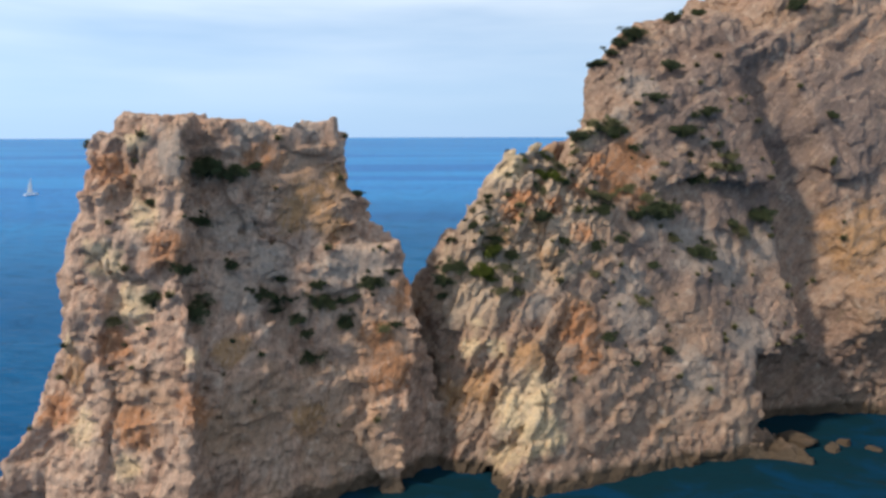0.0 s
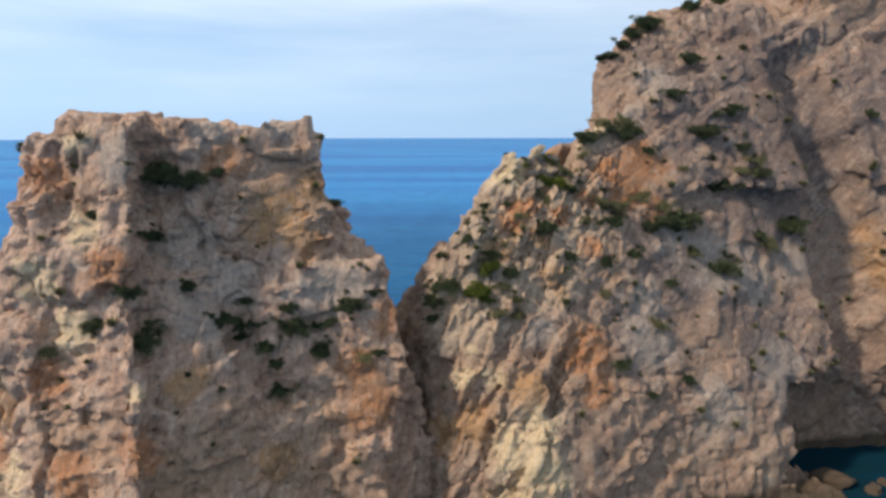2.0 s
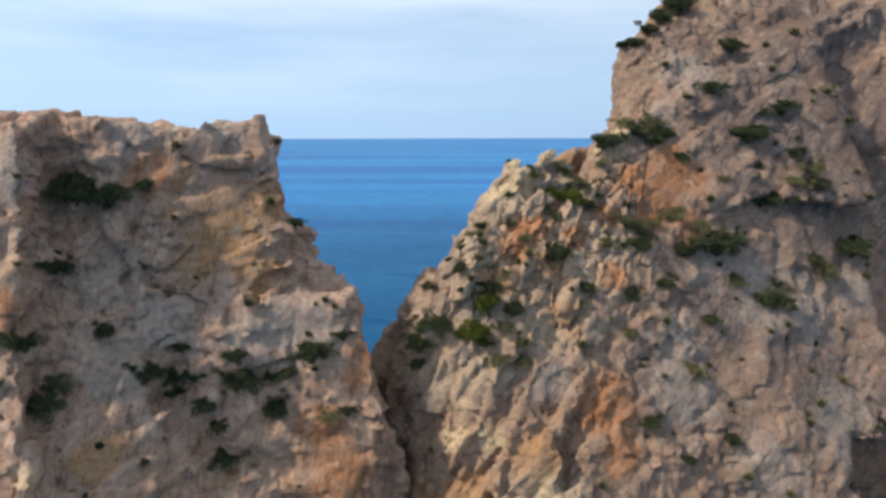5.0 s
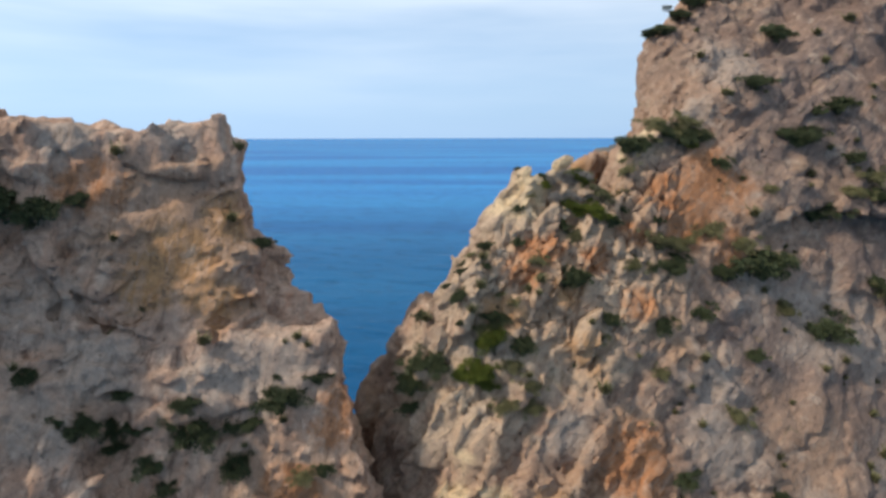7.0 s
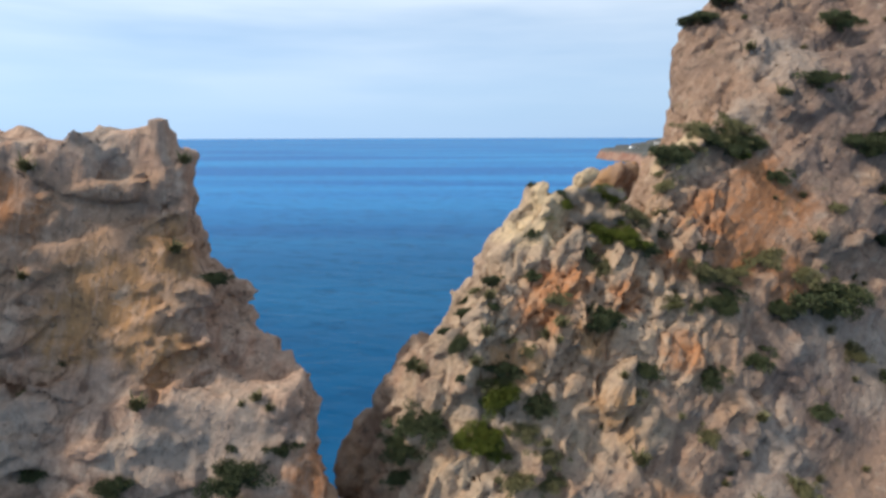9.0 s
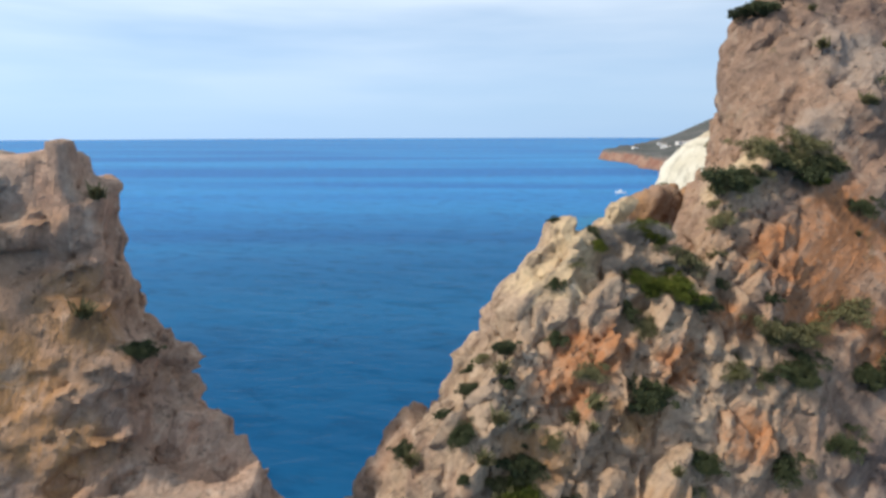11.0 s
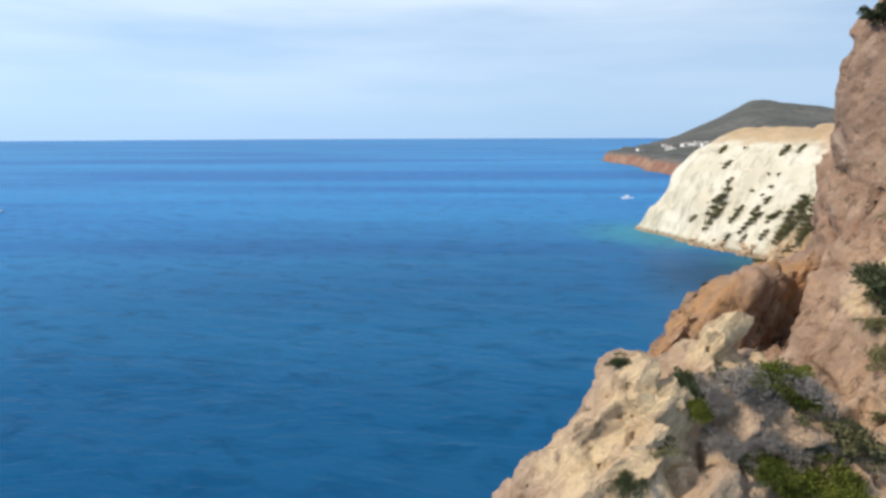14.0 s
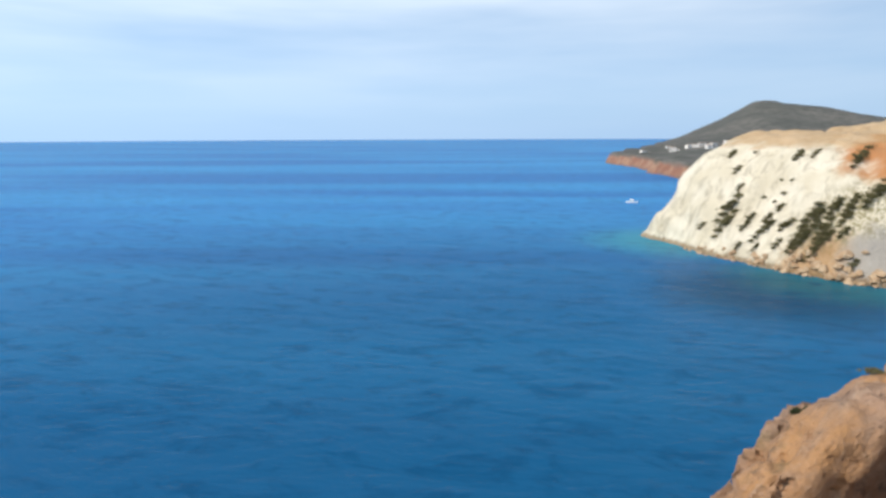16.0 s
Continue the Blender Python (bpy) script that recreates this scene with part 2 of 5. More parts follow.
def lattice(p, size, shift=0.0):
    """Smooth lattice noise in -1..1 at points p (n, 3); size: metres of one cell, a number or three."""
    q = p / np.asarray(size, np.float32) + np.float32(shift)
    i = np.floor(q).astype(np.int32)
    f = (q - i).astype(np.float32)
    f = f * f * (3 - 2 * f)
    i0, i1 = i % 48, (i + 1) % 48
    x0, y0, z0 = i0.T
    x1, y1, z1 = i1.T
    fx, fy, fz = f.T
    a = TABLE[x0, y0, z0] * (1 - fx) + TABLE[x1, y0, z0] * fx
    b = TABLE[x0, y1, z0] * (1 - fx) + TABLE[x1, y1, z0] * fx
    c = TABLE[x0, y0, z1] * (1 - fx) + TABLE[x1, y0, z1] * fx
    d = TABLE[x0, y1, z1] * (1 - fx) + TABLE[x1, y1, z1] * fx
    a = a * (1 - fy) + b * fy
    c = c * (1 - fy) + d * fy
    return a * (1 - fz) + c * fz


def facets(p, size, shift=0.0, bow=0.8):
    """Joint blocks with tilted, nearly flat faces that meet in creases: the upper envelope of one bowed plane per jittered cell."""
    q = p / np.asarray(size, np.float32) + np.float32(shift)
    base = np.floor(q - 0.5).astype(np.int32)
    out = np.full(len(p), -9.0, np.float32)
    for o in np.ndindex(2, 2, 2):
        c = base + np.array(o, np.int32)
        m = c % 48
        jx, jy, jz = TABLE[m[:, 0], m[:, 1], m[:, 2]], TABLE[m[:, 1], m[:, 2], m[:, 0]], TABLE[m[:, 2], m[:, 0], m[:, 1]]
        e = q - c - 0.5
        ex, ey, ez = e[:, 0] - jx * 0.3, e[:, 1] - jy * 0.3, e[:, 2] - jz * 0.3
        r = ex * ex + ey * ey + ez * ez
        out = np.maximum(out, 0.42 * jy + ex * jz + ey * jx + ez * jy - bow * r - 3.0 * np.maximum(r - 0.55, 0))
    return out


def steps(p, size, shift=0.0):
    """Stepped joint blocks: one level in -1..1 for each jittered cell, and the gap to the next cell."""
    q = p / np.asarray(size, np.float32) + np.float32(shift)
    base = np.floor(q - 0.5).astype(np.int32)
    n = len(p)
    best, second, mark = np.full(n, 9.0, np.float32), np.full(n, 9.0, np.float32), np.zeros(n, np.float32)
    for o in np.ndindex(2, 2, 2):
        c = base + np.array(o, np.int32)
        m = c % 48
        jx, jy, jz = TABLE[m[:, 0], m[:, 1], m[:, 2]], TABLE[m[:, 1], m[:, 2], m[:, 0]], TABLE[m[:, 2], m[:, 0], m[:, 1]]
        e = q - c - 0.5
        d = (e[:, 0] - jx * 0.36) ** 2 + (e[:, 1] - jy * 0.36) ** 2 + (e[:, 2] - jz * 0.36) ** 2
        closer = d < best
        second = np.where(closer, best, np.minimum(second, d))
        mark = np.where(closer, jz, mark)
        best = np.where(closer, d, best)
    return mark, np.sqrt(second) - np.sqrt(best)


def wall(x, y, z, az, lean):
    """A half-space of rock whose face passes x, y, z, looks to azimuth az (0 is +x, 90 is +y) and leans back by lean degrees."""
    a, b = radians(az), radians(lean)
    n = np.array((math.cos(a) * math.cos(b), math.sin(a) * math.cos(b), math.sin(b)), np.float32)
    return n, np.float32(n @ np.array((x, y, z), np.float32))


def block(p, walls, soft):
    """Signed distance to the rounded meeting of half-spaces."""
    out = None
    for n, d in walls:
        e = p @ n - d
        if out is None:
            out = e
        else:
            h = np.maximum(soft - np.abs(out - e), 0) / soft
            out = np.maximum(out, e) + h * h * soft * 0.25
    return out


def join(a, b, soft):
    h = np.maximum(soft - np.abs(a - b), 0) / soft
    return np.minimum(a, b) - h * h * soft * 0.25


def carve(a, b, soft):
    """a with b taken away."""
    h = np.maximum(soft - np.abs(a + b), 0) / soft
    return np.maximum(a, -b) + h * h * soft * 0.25


def ball(p, centre, radii):
    r = np.asarray(radii, np.float32)
    return (np.sqrt((((p - np.asarray(centre, np.float32)) / r) ** 2).sum(1)) - 1) * r.min()


def turned(p, dip):
    """Points in the frame of the rock's bedding, which rises by dip degrees towards +x."""
    c, n = math.cos(radians(dip)), math.sin(radians(dip))
    return np.stack([p[:, 0] * c + p[:, 2] * n, p[:, 1], p[:, 2] * c - p[:, 0] * n], 1).astype(np.float32)


def rod(p, a, b, radius):
    """Signed distance to a round-ended rod from a to b."""
    a, b = np.array(a, np.float32), np.array(b, np.float32)
    t = np.clip((p - a) @ (b - a) / ((b - a) @ (b - a)), 0, 1)
    return np.linalg.norm(p - a - t[:, None] * (b - a), axis=1) - radius


def ragged(p, size, octaves, shift, keep=0.56):
    """Ridged, ever finer roughness in about -1..1."""
    out, amp = np.zeros(len(p), np.float32), np.float32(1.0)
    size = np.asarray(size, np.float32)
    for i in range(octaves):
        out += amp * (0.45 - 1.7 * np.abs(lattice(p, size, shift + 2.37 * i)))
        size, amp = size * 0.53, amp * keep
    return out


def face_relief(p):
    """The broad face to the east: long ramps along the bedding, upright flutes, scattered ledges and pits."""
    q = turned(p, 33.0) + 0.35 * lattice(p, 3.1, 2.2)[:, None]
    broken = np.clip(0.42 + 1.3 * lattice(p, 8.0, 6.6), 0.05, 1.0)
    out = 0.55 * lattice(p, 9.0, 3.1)
    out += 0.70 * facets(q, (8.0, 6.0, 6.5), 0.0, 0.35)
    mark, gap = steps(turned(p, 16.0) + 0.3 * lattice(p, 2.4, 1.2)[:, None], (2.7, 2.3, 2.9), 0.73)
    out += 0.24 * mark - 0.22 * np.maximum(0.06 - gap, 0) / 0.06 * (broken > 0.5)
    mark, gap = steps(p + 0.2 * lattice(p, 1.3, 4.2)[:, None], (1.0, 0.95, 1.15), 0.19)
    out += broken * 0.22 * mark
    bed = (q[:, 2] + 0.9 * lattice(p, 6.0, 9.7)) / 4.3 % 1.0
    out += 0.42 * (np.minimum(bed * 1.15, (1 - bed) * 8.0) - 0.5) * np.clip(0.35 + 1.2 * lattice(p, 12.0, 5.3), 0, 1)
    fluted = np.clip(0.2 + 1.6 * lattice(p, 7.0, 4.4), 0, 1)
    out += 0.30 * fluted * (0.5 - np.abs(lattice(p, (0.95, 0.95, 6.0), 7.7)) * 1.7)
    out += (0.06 + 0.14 * broken) * ragged(p, (1.7, 1.5, 1.3), 4, 3.3)
    out -= 0.45 * np.maximum(lattice(p, (1.1, 1.1, 0.8), 1.9) - 0.55, 0) / 0.45
    return out - 0.05


def crag_relief(p):
    """The steep seaward crag: leaning ribs and columns parted by deep clefts, knobbly small blocks on them."""
    q = turned(p, 63.0) + 0.30 * lattice(p, 2.2, 2.2)[:, None]
    out = 0.40 * lattice(p, 8.0, 3.1) + 0.45 * facets(q, (7.0, 3.6, 3.0), 0.0, 0.4)
    mark, gap = steps(q, (5.6, 1.8, 1.45), 0.73)
    out += 0.46 * mark - 0.28 * np.maximum(0.08 - gap, 0) / 0.08
    mark, gap = steps(q, (2.3, 0.85, 0.75), 0.19)
    out += 0.30 * mark - 0.22 * np.maximum(0.10 - gap, 0) / 0.10
    out += 0.22 * ragged(q, (3.0, 0.85, 0.75), 4, 3.3, 0.6)
    out -= 0.30 * np.maximum(lattice(p, 0.8, 1.9) - 0.5, 0) / 0.5
    return out - 0.10


def calmed(p, out, faces):
    """Evens out the relief on the smooth faces, each a centre and a radius."""
    for centre, radius in faces:
        d = np.linalg.norm(p - np.array(centre, np.float32), axis=1) / radius
        out = out * (0.35 + 0.65 * np.clip(1.6 * d - 0.6, 0, 1))
    return out


STACK_CALM = [((-24.2, 56, 33), 3.6), ((-8.0, 61, 22), 3.2), ((-17.5, 61, 32), 3.0), ((-5.5, 60, 13), 4.0), ((-19, 54, 16), 3.0), ((-12.5, 62, 29), 3.4)]
MASSIF_CALM = [((34, 69, 13), 5.0), ((20, 65.5, 15), 4.0), ((27, 70, 23), 4.5), ((38, 73, 20), 5.0), ((20.5, 71, 31.5), 3.4), ((3.2, 62.5, 16), 2.6), ((10, 63.4, 17), 2.6), ((6.4, 67.6, 29.6), 2.0),
               ((12.0, 74.6, 32.8), 3.4), ((15, 72, 35), 2.6), ((17.5, 77, 39), 3.0), ((9.0, 61, 12), 2.4), ((15.5, 78.5, 33.5), 3.0)]


def stack_relief(p):
    """Upright joint columns and blocks, thin beds rising gently to the east, a spiky weathered rim."""
    q = p + 0.35 * lattice(p, 3.0, 2.2)[:, None]
    flat = turned(q, 14.0)
    west = np.clip((-17.0 - p[:, 0]) / 4, 0, 1)              # the west half stands in columns, the east half lies in beds
    broken = np.clip(0.5 + 1.3 * lattice(p, 7.0, 6.6), 0.1, 1.0)
    out = 0.45 * lattice(p, 8.0, 3.1) + 0.55 * facets(q, (4.6, 4.6, 7.0), 0.0, 0.4)
    mark, gap = steps(q, (3.4, 3.4, 8.0), 0.31)
    out += (0.25 + 0.35 * west) * mark - 0.30 * west * np.maximum(0.06 - gap, 0) / 0.06
    mark, gap = steps(flat, (4.4, 2.6, 1.6), 0.73)
    out += (0.28 - 0.05 * west) * mark - 0.18 * np.maximum(0.07 - gap, 0) / 0.07
    mark, gap = steps(flat, (1.3, 1.1, 0.75), 0.19)
    out += (0.08 + 0.16 * broken) * mark
    bed = (flat[:, 2] + 0.6 * lattice(p, 5.0, 9.7)) / 1.9 % 1.0
    out += 0.26 * (1 - 0.5 * west) * (np.minimum(bed * 1.2, (1 - bed) * 7.0) - 0.5) * np.clip(0.5 + lattice(p, 9.0, 5.3), 0, 1)
    out += (0.08 + 0.20 * west) * (0.5 - np.abs(lattice(q, (1.0, 1.0, 5.0), 3.3)) * 1.7)
    out += (0.10 + 0.14 * broken) * ragged(p, (1.9, 1.9, 1.4), 4, 8.9)
    out -= 0.40 * np.maximum(lattice(p, 0.9, 1.9) - 0.55, 0) / 0.45
    rim = np.clip((p[:, 2] - 33.6) / 1.5, 0, 1)
    out = out * (1 - 0.35 * rim) + 0.14 * rim * ragged(p, (1.1, 1.1, 1.6), 2, 5.9)
    tip = np.linalg.norm(p - np.array((-10.3, 63.5, 36), np.float32), axis=1)
    return calmed(p, (out - 0.2) * np.clip(tip / 3.0, 0.2, 1.0), STACK_CALM)


def massif_relief(p):
    """Leaning ribs on the seaward crag, gentler bedding on the face to the east."""
    t = np.clip((p[:, 0] - 13.5 - 0.25 * (p[:, 2] - 24)) / 5, 0, 1)
    out = np.zeros(len(p), np.float32)
    for kind, share in ((crag_relief, 1 - t), (face_relief, t)):
        on = share > 0
        if on.any():
            out[on] += share[on] * kind(p[on])
    return calmed(p, out, MASSIF_CALM)


def sculpt(shape, rough, low, high, h, cells=8, reach=2.6, band=0.95):
    """Vertices and quads of the surface shape(p) = rough(p) inside the box low..high, on a grid of h metres."""
    low, high = np.array(low, np.float32), np.array(high, np.float32)
    step = h * cells
    count = np.ceil((high - low) / step).astype(int)
    blocks = np.stack(np.meshgrid(*[np.arange(c) for c in count], indexing="ij"), -1).reshape(-1, 3)
    mid = low + (blocks + 0.5) * step
    blocks = blocks[np.abs(shape(mid.astype(np.float32))) < step * 0.87 + reach]
    side = np.arange(cells + 1)
    offs = np.stack(np.meshgrid(side, side, side, indexing="ij"), -1).reshape(-1, 3)
    few = np.array((0, cells // 2, cells))
    wide = np.stack(np.meshgrid(few, few, few, indexing="ij"), -1).reshape(-1, 3)
    lin = np.stack([np.interp(side, few, row) for row in np.eye(3)], 1).astype(np.float32)
    m = cells + 1
    corner = np.stack(np.meshgrid((0, 1), (0, 1), (0, 1), indexing="ij"), -1).reshape(-1, 3)
    edges = [(a, b) for a in range(8) for b in range(a + 1, 8) if np.abs(corner[a] - corner[b]).sum() == 1]
    big = np.int64(4096)

    def field(p):
        """The carved field: the shape, with the relief taken where each point projects onto it."""
        f = shape(p)
        close = np.abs(f) < reach
        if close.any():
            pc, fc = p[close], f[close]
            slope = np.stack([shape(pc + np.float32(0.25) * axis) - fc for axis in np.eye(3, dtype=np.float32)], 1)
            slope /= np.linalg.norm(slope, axis=1, keepdims=True) + 1e-6
            f[close] = fc - rough(pc - slope * fc[:, None])
        return f

    keys, spots, quads = [], [], []
    for s in range(0, len(blocks), 300):
        part_blocks = blocks[s:s + 300]
        coarse = field((low + (part_blocks[:, None, :] * cells + wide[None]).reshape(-1, 3) * h).astype(np.float32)).reshape(-1, 3, 3, 3)
        on = np.abs(coarse).reshape(len(coarse), -1).min(1) < step * 0.45 + band
        part_blocks, coarse = part_blocks[on], coarse[on]
        if not len(part_blocks):
            continue
        gi = part_blocks[:, None, :] * cells + offs[None]
        p = (low + gi.reshape(-1, 3) * h).astype(np.float32)
        f = np.einsum("ai,bj,ck,nijk->nabc", lin, lin, lin, coarse, optimize=True).reshape(-1).astype(np.float32)
        close = np.abs(f) < band
        if not close.any():
            continue
        f[close] = field(p[close])
        f = f.reshape(len(part_blocks), m, m, m)
        c8 = np.stack([f[:, a:a + cells, b:b + cells, c:c + cells] for a, b, c in corner], -1)
        inside = c8 < 0
        hit = inside.any(-1) & ~inside.all(-1)
        w = np.argwhere(hit)
        if not len(w):
            continue
        v8 = c8[hit]
        total, weight = np.zeros((len(w), 3), np.float32), np.zeros(len(w), np.float32)
        for a, b in edges:
            fa, fb = v8[:, a], v8[:, b]
            on = (fa < 0) != (fb < 0)
            t = np.where(on, fa / np.where(on, fa - fb, 1), 0)[:, None]
            total += np.where(on[:, None], corner[a] + t * (corner[b] - corner[a]), 0)
            weight += on
        g = part_blocks[w[:, 0]] * cells + w[:, 1:]
        keys.append((g[:, 0] * big + g[:, 1]) * big + g[:, 2])
        spots.append(low + (g + total / weight[:, None]) * h)
        for axis in range(3):
            u, v = (axis + 1) % 3, (axis + 2) % 3
            far = int(np.where((corner == np.eye(3, dtype=int)[axis]).all(1))[0][0])
            cross = inside[..., 0] != inside[..., far]
            e = np.argwhere(cross)
            g = part_blocks[e[:, 0]] * cells + e[:, 1:]
            flip = inside[..., 0][cross]
            du, dv = np.eye(3, dtype=np.int64)[u], np.eye(3, dtype=np.int64)[v]
            ring = np.stack([g - du - dv, g - dv, g, g - du], 1)
            ring[~flip] = ring[~flip][:, ::-1]
            quads.append((ring[..., 0] * big + ring[..., 1]) * big + ring[..., 2])
    keys, spots, quads = np.concatenate(keys), np.concatenate(spots), np.concatenate(quads)
    order = np.argsort(keys)
    keys, spots = keys[order], spots[order]
    at = np.searchsorted(keys, quads)
    at = np.minimum(at, len(keys) - 1)
    ok = (keys[at] == quads).all(1)
    return spots, at[ok]


def keep_large(verts, quads):
    """Drops loose crumbs: keeps the largest connected piece."""
    label = np.arange(len(verts))
    for _ in range(400):
        low = label[quads].min(1)
        new_label = label.copy()
        for c in range(4):
            np.minimum.at(new_label, quads[:, c], low)
        new_label = new_label[new_label]
        if (new_label == label).all():
            break
        label = new_label
    names, counts = np.unique(label[quads[:, 0]], return_counts=True)
    quads = quads[label[quads[:, 0]] == names[counts.argmax()]]
    used, back = np.unique(quads, return_inverse=True)
    return verts[used], back.reshape(quads.shape)


def mesh_of(name, verts, faces, material, smooth=True, crease=0):
    me = bpy.data.meshes.new(name)
    faces = np.asarray(faces)
    me.vertices.add(len(verts))
    me.vertices.foreach_set("co", np.asarray(verts, np.float32).ravel())
    n = faces.shape[1]
    me.loops.add(faces.size)
    me.loops.foreach_set("vertex_index", faces.ravel().astype(np.int32))
    me.polygons.add(len(faces))
    me.polygons.foreach_set("loop_start", np.arange(0, faces.size, n, dtype=np.int32))
    me.materials.append(material)
    me.update(calc_edges=True)
    me.polygons.foreach_set("use_smooth", np.full(len(faces), smooth))
    if crease:
        me.set_sharp_from_angle(angle=radians(crease))
    me.validate()
    return me


def part(name, bm, material, parent, label=""):
    me = bpy.data.meshes.new(name)
    bm.normal_update()
    bm.to_mesh(me)
    bm.free()
    me.materials.append(material)
    ob = new(name, me)
    ob.parent = parent
    if label:
        tagged(ob, label)
    return ob


# ---- the shapes of the cliffs ----
STACK_LOW = [wall(-36.6, 58, 15, 180, 16), wall(-32.6, 52.4, 15, -135, 12), wall(-22, 51.6, 15.4, -100, 9), wall(-16.5, 55.6, 15.7, -61, 24), wall(-16.5, 55.6, 15.7, -61, 7),
             wall(-4.1, 62.4, 24.4, 28, 15), wall(-6.8, 64, 29.4, 0, 82), wall(-8.6, 66.8, 28, 50, 10), wall(-15, 75, 10, 90, 9)]
STACK_EAST = [wall(-12.5, 61, 18, 180, -20), wall(-7.0, 60.6, 18, -84, 10), wall(-3.0, 62.3, 19.5, 13, 8), wall(-2.9, 62.3, 12.5, 8, -9), wall(-5.5, 62.5, 23.5, -85, 74),
              wall(-4.7, 65.1, 21, 50, 8), wall(-10, 73, 10, 90, 9)]
STACK_TOP = [wall(-32.0, 57, 30, 180, 9), wall(-24, 58.6, 34, -98, 9), wall(-14, 61.9, 30, -74, 5), wall(-9.15, 63.4, 31, 19, 2), wall(-17, 62, 35.4, 0, 85.5),
             wall(-10.3, 66.5, 32.5, 48, 7), wall(-15, 70, 30, 90, 8)]
STACK_RIB = [wall(-26.9, 57, 34, 185, 10), wall(-24, 56.0, 33, -100, 14), wall(-22.5, 58, 34, 0, 4), wall(-24, 58, 36.2, -90, 84), wall(-24, 64, 30, 90, 0)]
STACK_TIP = [wall(-10.95, 63.5, 36, 180, 2), wall(-10.5, 63.1, 36, -80, 3), wall(-10.15, 63.5, 36, 0, 2), wall(-10.5, 63.5, 36.35, -90, 84), wall(-10.5, 64.1, 36, 90, 5)]
STACK_COLUMN = [wall(-12.5, 64, 33, 180, 0), wall(-9.4, 63.6, 34, -74, 5), wall(-9.2, 63.4, 33, 19, 5), wall(-9.6, 64, 34.45, -90, 85), wall(-10.2, 66.4, 33, 50, 8)]
STACK_RIM = [wall(-14.5, 63, 35, 180, 40), wall(-12, 62.9, 35, -74, 6), wall(-10.4, 63.5, 35, 0, 3), wall(-11, 63.5, 36.0, 180, 86), wall(-11, 65.2, 35, 90, 20)]
STACK_SHOULDER = [wall(-31.9, 57, 31, 180, 5), wall(-30, 57.2, 31, -110, 4), wall(-26, 60, 30, 0, 0), wall(-30, 58, 34.7, -90, 87), wall(-30, 66, 30, 90, 5)]


def stack_shape(p):
    q = p + 0.6 * np.stack([lattice(p, 9.0, 0.3), lattice(p, 9.0, 4.3), lattice(p, 9.0, 8.3)], 1)
    d = block(q, STACK_LOW, 0.8)
    for other in (STACK_EAST, STACK_TOP, STACK_RIB, STACK_SHOULDER):
        d = join(d, block(0.5 * (p + q), other, 0.3), 0.4)
    d = join(d, block(p, STACK_COLUMN, 0.25), 0.2)
    d = carve(d, ball(p, (-12.8, 60.6, 27.4), (5.2, 1.7, 3.0)), 0.7)              # the ochre amphitheatre under the rim
    d = carve(d, rod(q, (-16.9, 57.6, 22.5), (-12.2, 57.4, 13.2), 1.3), 0.5)      # the ravine that holds the junipers
    d = carve(d, rod(q, (-6.6, 60.0, 20.0), (-12.6, 58.2, 17.0), 0.8), 0.4)       # the ledge that meets it
    d = carve(d, rod(p, (-22.0, 57.6, 36), (-21.8, 56.2, 27.0), 0.85), 0.4)       # the groove beside the rib
    d = carve(d, ball(p, (-24.4, 52.0, 24.2), (2.6, 1.5, 2.0)), 0.4)              # the umber overhang under the rib
    return join(join(d, block(p, STACK_RIM, 0.2), 0.3), block(p, STACK_TIP, 0.2), 0.3)


MASS_LOW = [wall(-3.4, 68, 12, 180, 3), wall(-1.75, 69, 19.9, 180, 34), wall(2.9, 62.6, 16, -129, 8), wall(16, 62.9, 6, -83, 2), wall(10.4, 64.6, 23.6, -79, 18),
            wall(25.3, 67.5, 18, -70, 22), wall(8, 69.5, 32.4, 40, 78), wall(7.2, 69.8, 32.4, 137, 28)]
BUTTRESS = [wall(5.6, 60, 8, 182, 7), wall(8, 59.3, 4, -98, 7), wall(10.8, 60, 6, 0, 3), wall(8, 60, 13.5, -90, 62), wall(8, 70, 5, 90, 0)]
PEAK = [wall(17.0, 78, 39, 180, 4), wall(19.3, 78, 44, 180, 42), wall(19.4, 73.6, 36, -125, 16), wall(23.3, 72.4, 35.2, -76, 26), wall(23.7, 77.0, 42.8, -88, 42),
        wall(30, 78, 49, 190, 78), wall(37.5, 78, 48, 0, 12), wall(16.8, 79, 36, 137, 6), wall(19, 63.4, 0, -72, 12)]
PEAK_EAST = [wall(40.6, 78, 48, 180, 8), wall(46, 75.5, 28, -88, 18), wall(50, 80, 58, 200, 70), wall(60, 105, 30, 90, 10)]
SADDLE = [wall(30, 75.3, 32, -72, 20), wall(36, 78, 46.5, -80, 70), wall(28, 75, 40, 180, 30), wall(40, 110, 30, 90, 10), wall(20, 84, 36, 137, 8)]
BROWN = [wall(9.4, 75, 31.0, 180, 4), wall(10.7, 75, 32.05, 180, 45), wall(12.2, 75, 33.1, 180, 80), wall(12.6, 75.7, 32.9, -60, -10), wall(12.4, 78.2, 33, 105, 20), wall(14.9, 76, 33, 0, 4), wall(12, 75, 28.5, 0, -90)]
SLAB = [wall(13.5, 72.6, 33.3, 192, 22), wall(13.5, 73.4, 33.3, 135, 12), wall(15, 70.6, 33.6, -80, 22), wall(16, 73, 35.3, 190, 64), wall(17.8, 79, 34, 120, 5), wall(15, 73, 29.5, 0, -90)]
